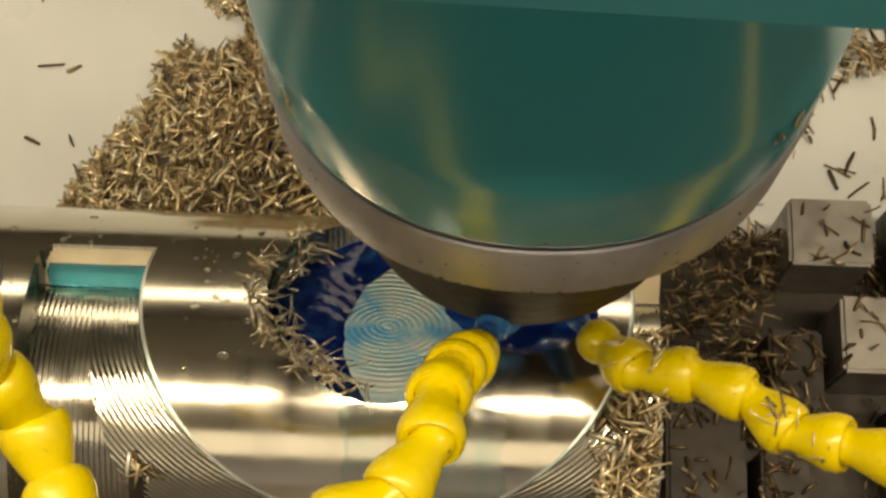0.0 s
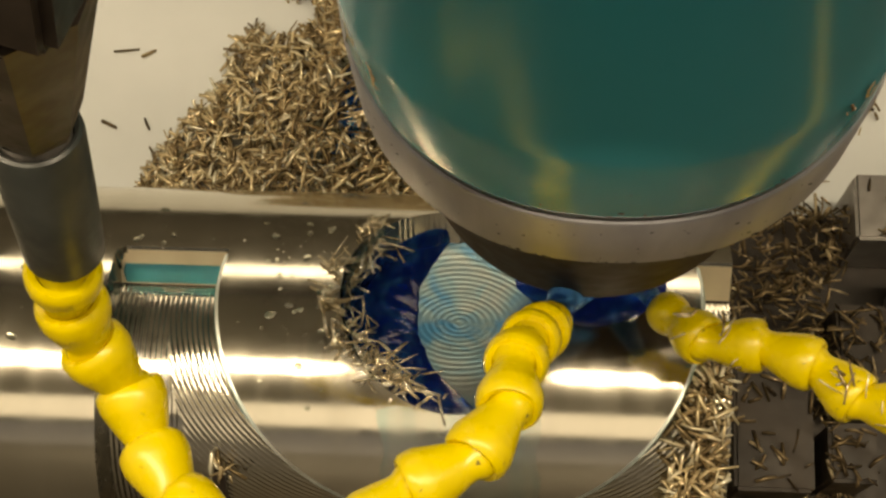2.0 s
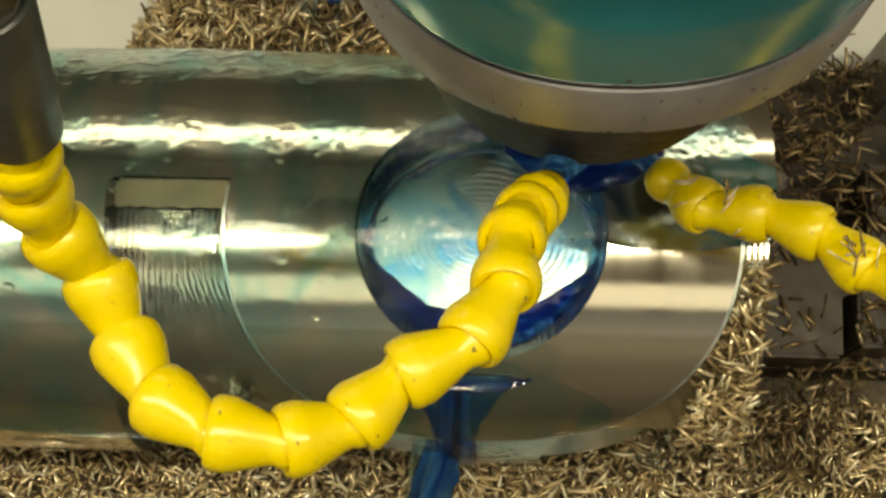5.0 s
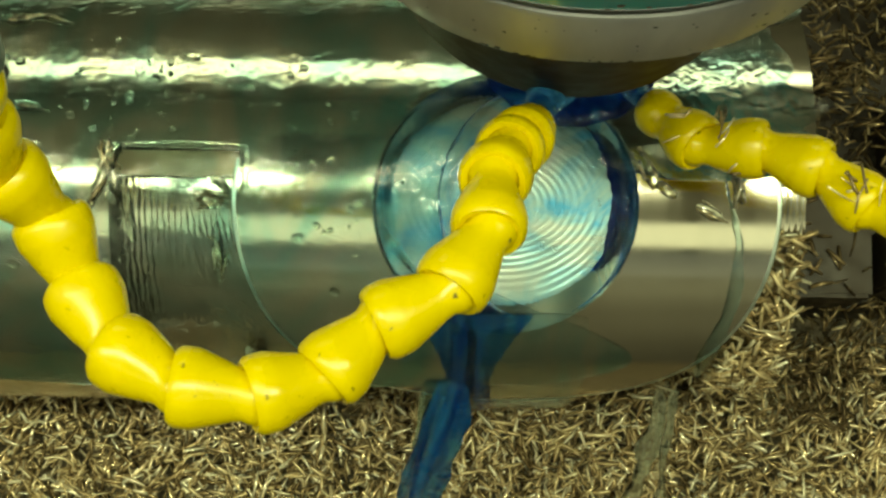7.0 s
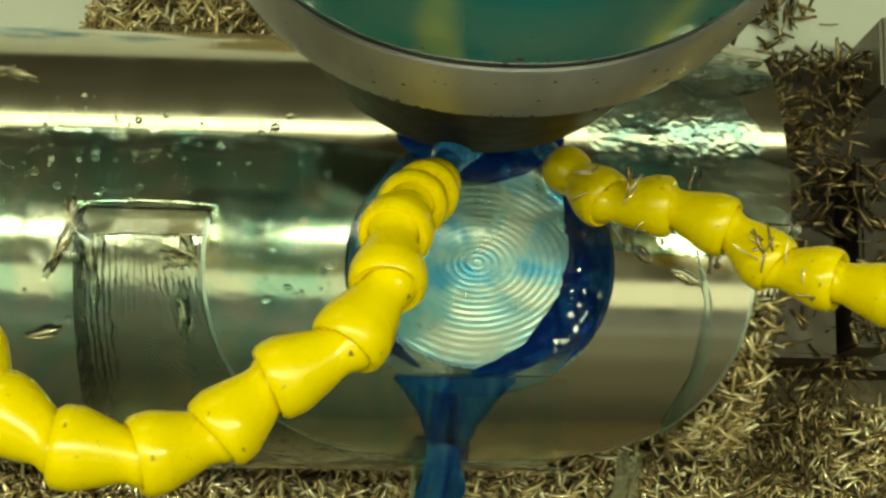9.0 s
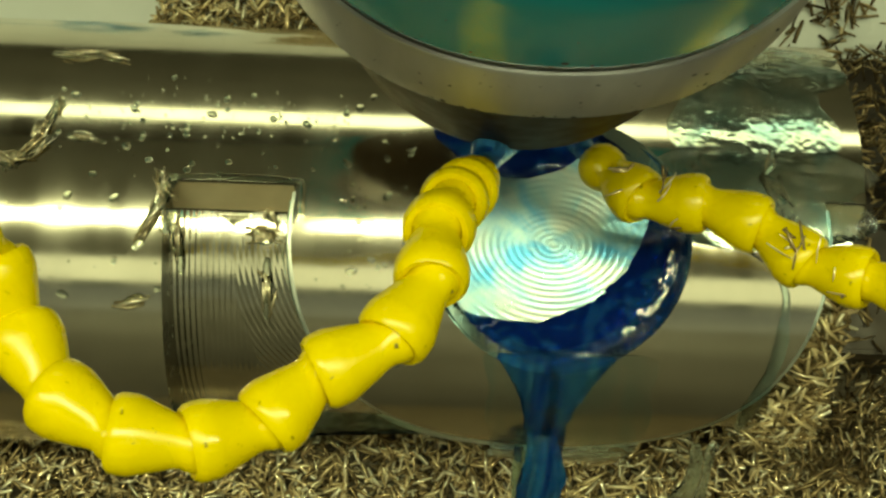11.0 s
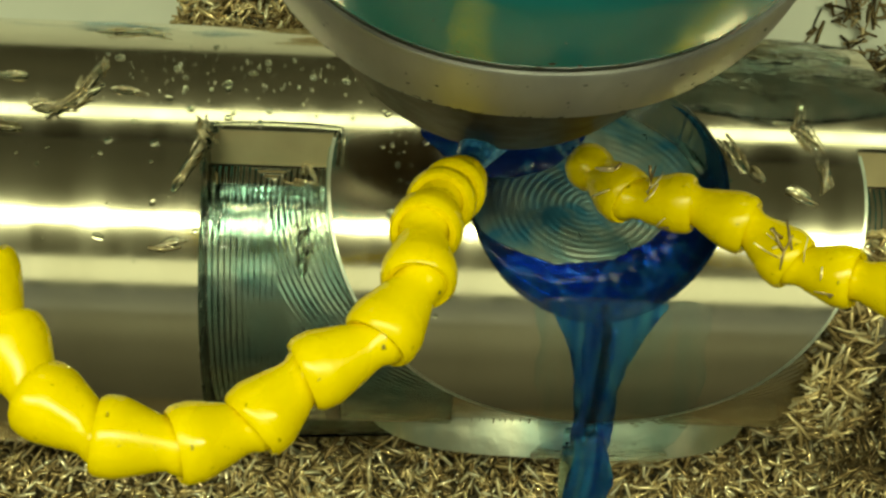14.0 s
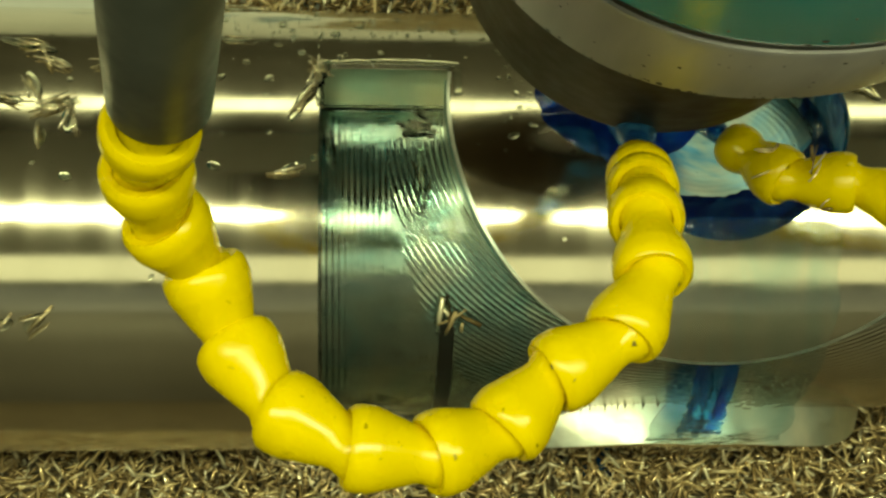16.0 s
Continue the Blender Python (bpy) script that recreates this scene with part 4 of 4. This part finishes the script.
def motions():
    for ob in RIDERS:
        walk(ob, [(t, pose(x, 0, 0, a, 0, 0)) for t, x, a in TURN])
    for ob in SLIDERS:
        walk(ob, [(t, pose(x, 0, 0)) for t, x, a in TURN])
    # the bead drains off the slot end
    walk(band, [(t, pose(at(t, 1), 0, 0, at(t, 2) + da, 0, 0)) for t, da in ((0, 0), (0.5, 0), (1, 0), (1.5, -0.4), (2, -1), (2.5, -1.8), (3, -2.8), (3.5, -4), (4.2, -6), (4.7, -8))] + [(t, pose(x, 0, 0, a - 8, 0, 0)) for t, x, a in TURN if t > 4.8])
    # the pool turns in the pocket and slides into its wall as it drains
    swirl = [(0, 190, 0.0), (1.5, 178, 0.0), (2.5, 160, 0.0), (3.5, 138, 0.002), (4.7, 105, 0.010), (5.8, 50, 0.015), (6.8, 5, 0.0185), (7.5, -5, 0.0185), (8.2, 8, 0.016),
             (10.3, 48, 0.009), (11.5, 62, 0.006), (12.5, 62, 0.005), (13.5, 72, 0.004), (14.5, 76, 0.004), (16, 84, 0.004)]
    rows = []
    for t, phi, out in swirl:
        bar_pose = pose(at(t, 1), 0, 0, at(t, 2), 0, 0)
        rows.append((t, bar_pose @ POCKET @ Matrix.Rotation(radians(-phi), 4, "Z") @ Matrix.Translation((out, 0, 0))))
    walk(pool, rows)
    # the stream starts to run once the pocket faces the front
    walk(stream, [(t, pose(PC + at(t, 1) + dx, 0.0032 * max(0, t - 14.9), -0.0032 * max(0, t - 14.9), at(t, 2) + da, 0, 0)) for t, dx, da in
                  ((0, -0.016, 62), (1.0, -0.016, 61), (2.0, -0.014, 60), (3.0, -0.012, 48), (4.0, -0.008, 25), (4.7, -0.006, 6), (6.8, -0.008, -6), (7.5, -0.010, -6), (8.2, -0.008, -6), (10.3, 0.0, -6), (11.5, 0.003, -6), (12.5, 0.004, -6), (13.5, 0.005, -6), (14.5, 0.005, -6), (15.2, 0.005, -6), (15.6, 0.004, -5), (16, 0.004, -4))])
    walk(veil, [(t, pose(PC + at(t, 1) + dx, 0, 0, at(t, 2) + da, 0, 0)) for t, dx, da in
                ((0, 0.010, 0), (1.0, 0.004, -1), (2.0, -0.002, -2), (3.0, -0.004, -3), (4.0, -0.004, -4), (4.7, -0.004, -5), (6.8, -0.004, -6), (7.5, -0.006, -6), (8.2, -0.004, -6), (10.3, 0.0, -6), (11.5, 0.003, -6), (12.5, 0.004, -6), (13.5, 0.005, -6), (14.5, 0.005, -6), (15.2, 0.004, -6), (16, 0.004, -5))])
    walk(runs, [(t, pose(PC + at(t, 1), 0, dz, da, 0, 0)) for t, dz, da in ((0, -0.03, 100), (4.2, -0.03, 100), (5.2, -0.01, 40), (6.4, 0, 0), (8.2, 0, 0), (11.0, 0, 0), (11.8, -0.01, 25), (12.8, -0.03, 80), (13.6, -0.03, 110), (16, -0.03, 110))])
    walk(splash, [(t, pose(PC + at(t, 1) + dx, 0, dz, 0, 0, rz)) for t, dx, dz, rz in
                  ((0, -0.010, -0.16, 0), (3.6, -0.010, -0.16, 0), (4.7, 0.004, -0.02, -14), (6.8, 0.006, 0, -16), (8.2, 0.002, 0, -10), (10.3, 0.004, 0, -4), (12.5, 0.005, 0, 0), (14.5, 0.008, 0, -3), (15.1, 0.006, -0.01, -4), (15.5, 0.004, -0.05, -4), (16, 0.0, -0.13, -5))])
    # drops splash over the plate as the wash begins
    walk(plate_splash, [(t, pose(at(t, 1), 0, dz)) for t, dz in ((0, -0.012), (3.4, -0.012), (4.1, -0.0012), (4.4, 0), (4.7, 0), (16, 0))])
    walk(pile_splash, [(t, pose(at(t, 1), 0, dz)) for t, dz in ((0, -0.03), (1.6, -0.03), (2.2, 0), (4.7, 0), (6.5, -0.004), (8.5, -0.03), (16, -0.03))])
    # the wash comes over the bar and runs off it
    walk(sheet, [(t, pose(0.75 * at(t, 1), 0, 0, da, 0, 0)) for t, da in ((0, 178), (2.8, 178), (3.6, 110), (4.4, 30), (5.2, 0), (7.5, 2), (8.2, 6), (9.2, 60), (10.1, 140), (10.6, 178), (16, 178))])
    walk(slot_film, [(t, pose(at(t, 1), 0, 0, at(t, 2) + da, 0, 0)) for t, da in ([(r[0], 112) for r in TURN if r[0] < 13.1] + [(13.5, 70), (14, 14), (14.5, 0), (15, 0), (15.5, 0), (16, 0)])])
    walk(side_wash, [(t, pose(0.018 + at(t, 1), 0, 0, da, 0, 0)) for t, da in ((0, 178), (2.8, 178), (3.6, 110), (4.4, 30), (5.2, 0), (6.8, 0), (7.5, 2), (8.2, 4), (10.3, 4), (11, 3), (12, 0), (13, -4), (13.8, -20), (14.6, -70), (16, -150))])
    walk(clump, [(t, pose(at(t, 1), 0, 0, at(t, 2) + da, 0, 0)) for t, da in ((0, 0), (0.5, 0), (1, 0), (1.5, 0), (2, 0), (2.5, 0), (3, 0), (3.6, 0), (3.9, 4), (4.2, 20), (4.5, 60), (4.8, 110), (5.5, 150), (16, 150))])
    for ob in (wet, wet_drops, slot_rim):
        walk(ob, [(t, pose(at(t, 1), 0, 0, at(t, 2) + da, 0, 0)) for t, da in ([(0, 150), (4.6, 150), (5.2, 100), (5.9, 40), (6.6, 0)] + [(r[0], 0) for r in TURN if r[0] > 6.7])])


TURN = [
    (0, 0.0000, -0.00),
    (0.5, -0.0003, 2.10),
    (1, -0.0003, 4.22),
    (1.5, -0.0002, 6.92),
    (2, 0.0002, 9.89),
    (2.5, 0.0011, 13.04),
    (3, 0.0022, 16.28),
    (3.5, 0.0040, 19.63),
    (4, 0.0066, 22.98),
    (4.5, 0.0097, 26.15),
    (4.7, 0.0110, 27.24),
    (6.8, 0.0248, 36.89),
    (7, 0.0261, 37.38),
    (7.5, 0.0306, 37.69),
    (8, 0.0361, 38.31),
    (8.2, 0.0381, 38.40),
    (9.2, 0.0478, 38.60),
    (10.3, 0.0548, 35.70),
    (10.5, 0.0563, 35.38),
    (11, 0.0599, 33.85),
    (11.5, 0.0632, 31.97),
    (12, 0.0662, 29.87),
    (12.5, 0.0690, 27.64),
    (13, 0.0716, 25.23),
    (13.5, 0.0738, 22.29),
    (14, 0.0754, 19.62),
    (14.5, 0.0761, 15.93),
    (15, 0.0759, 11.40),
    (15.5, 0.0767, 7.27),
    (16, 0.0749, 3.94),
]
motions()
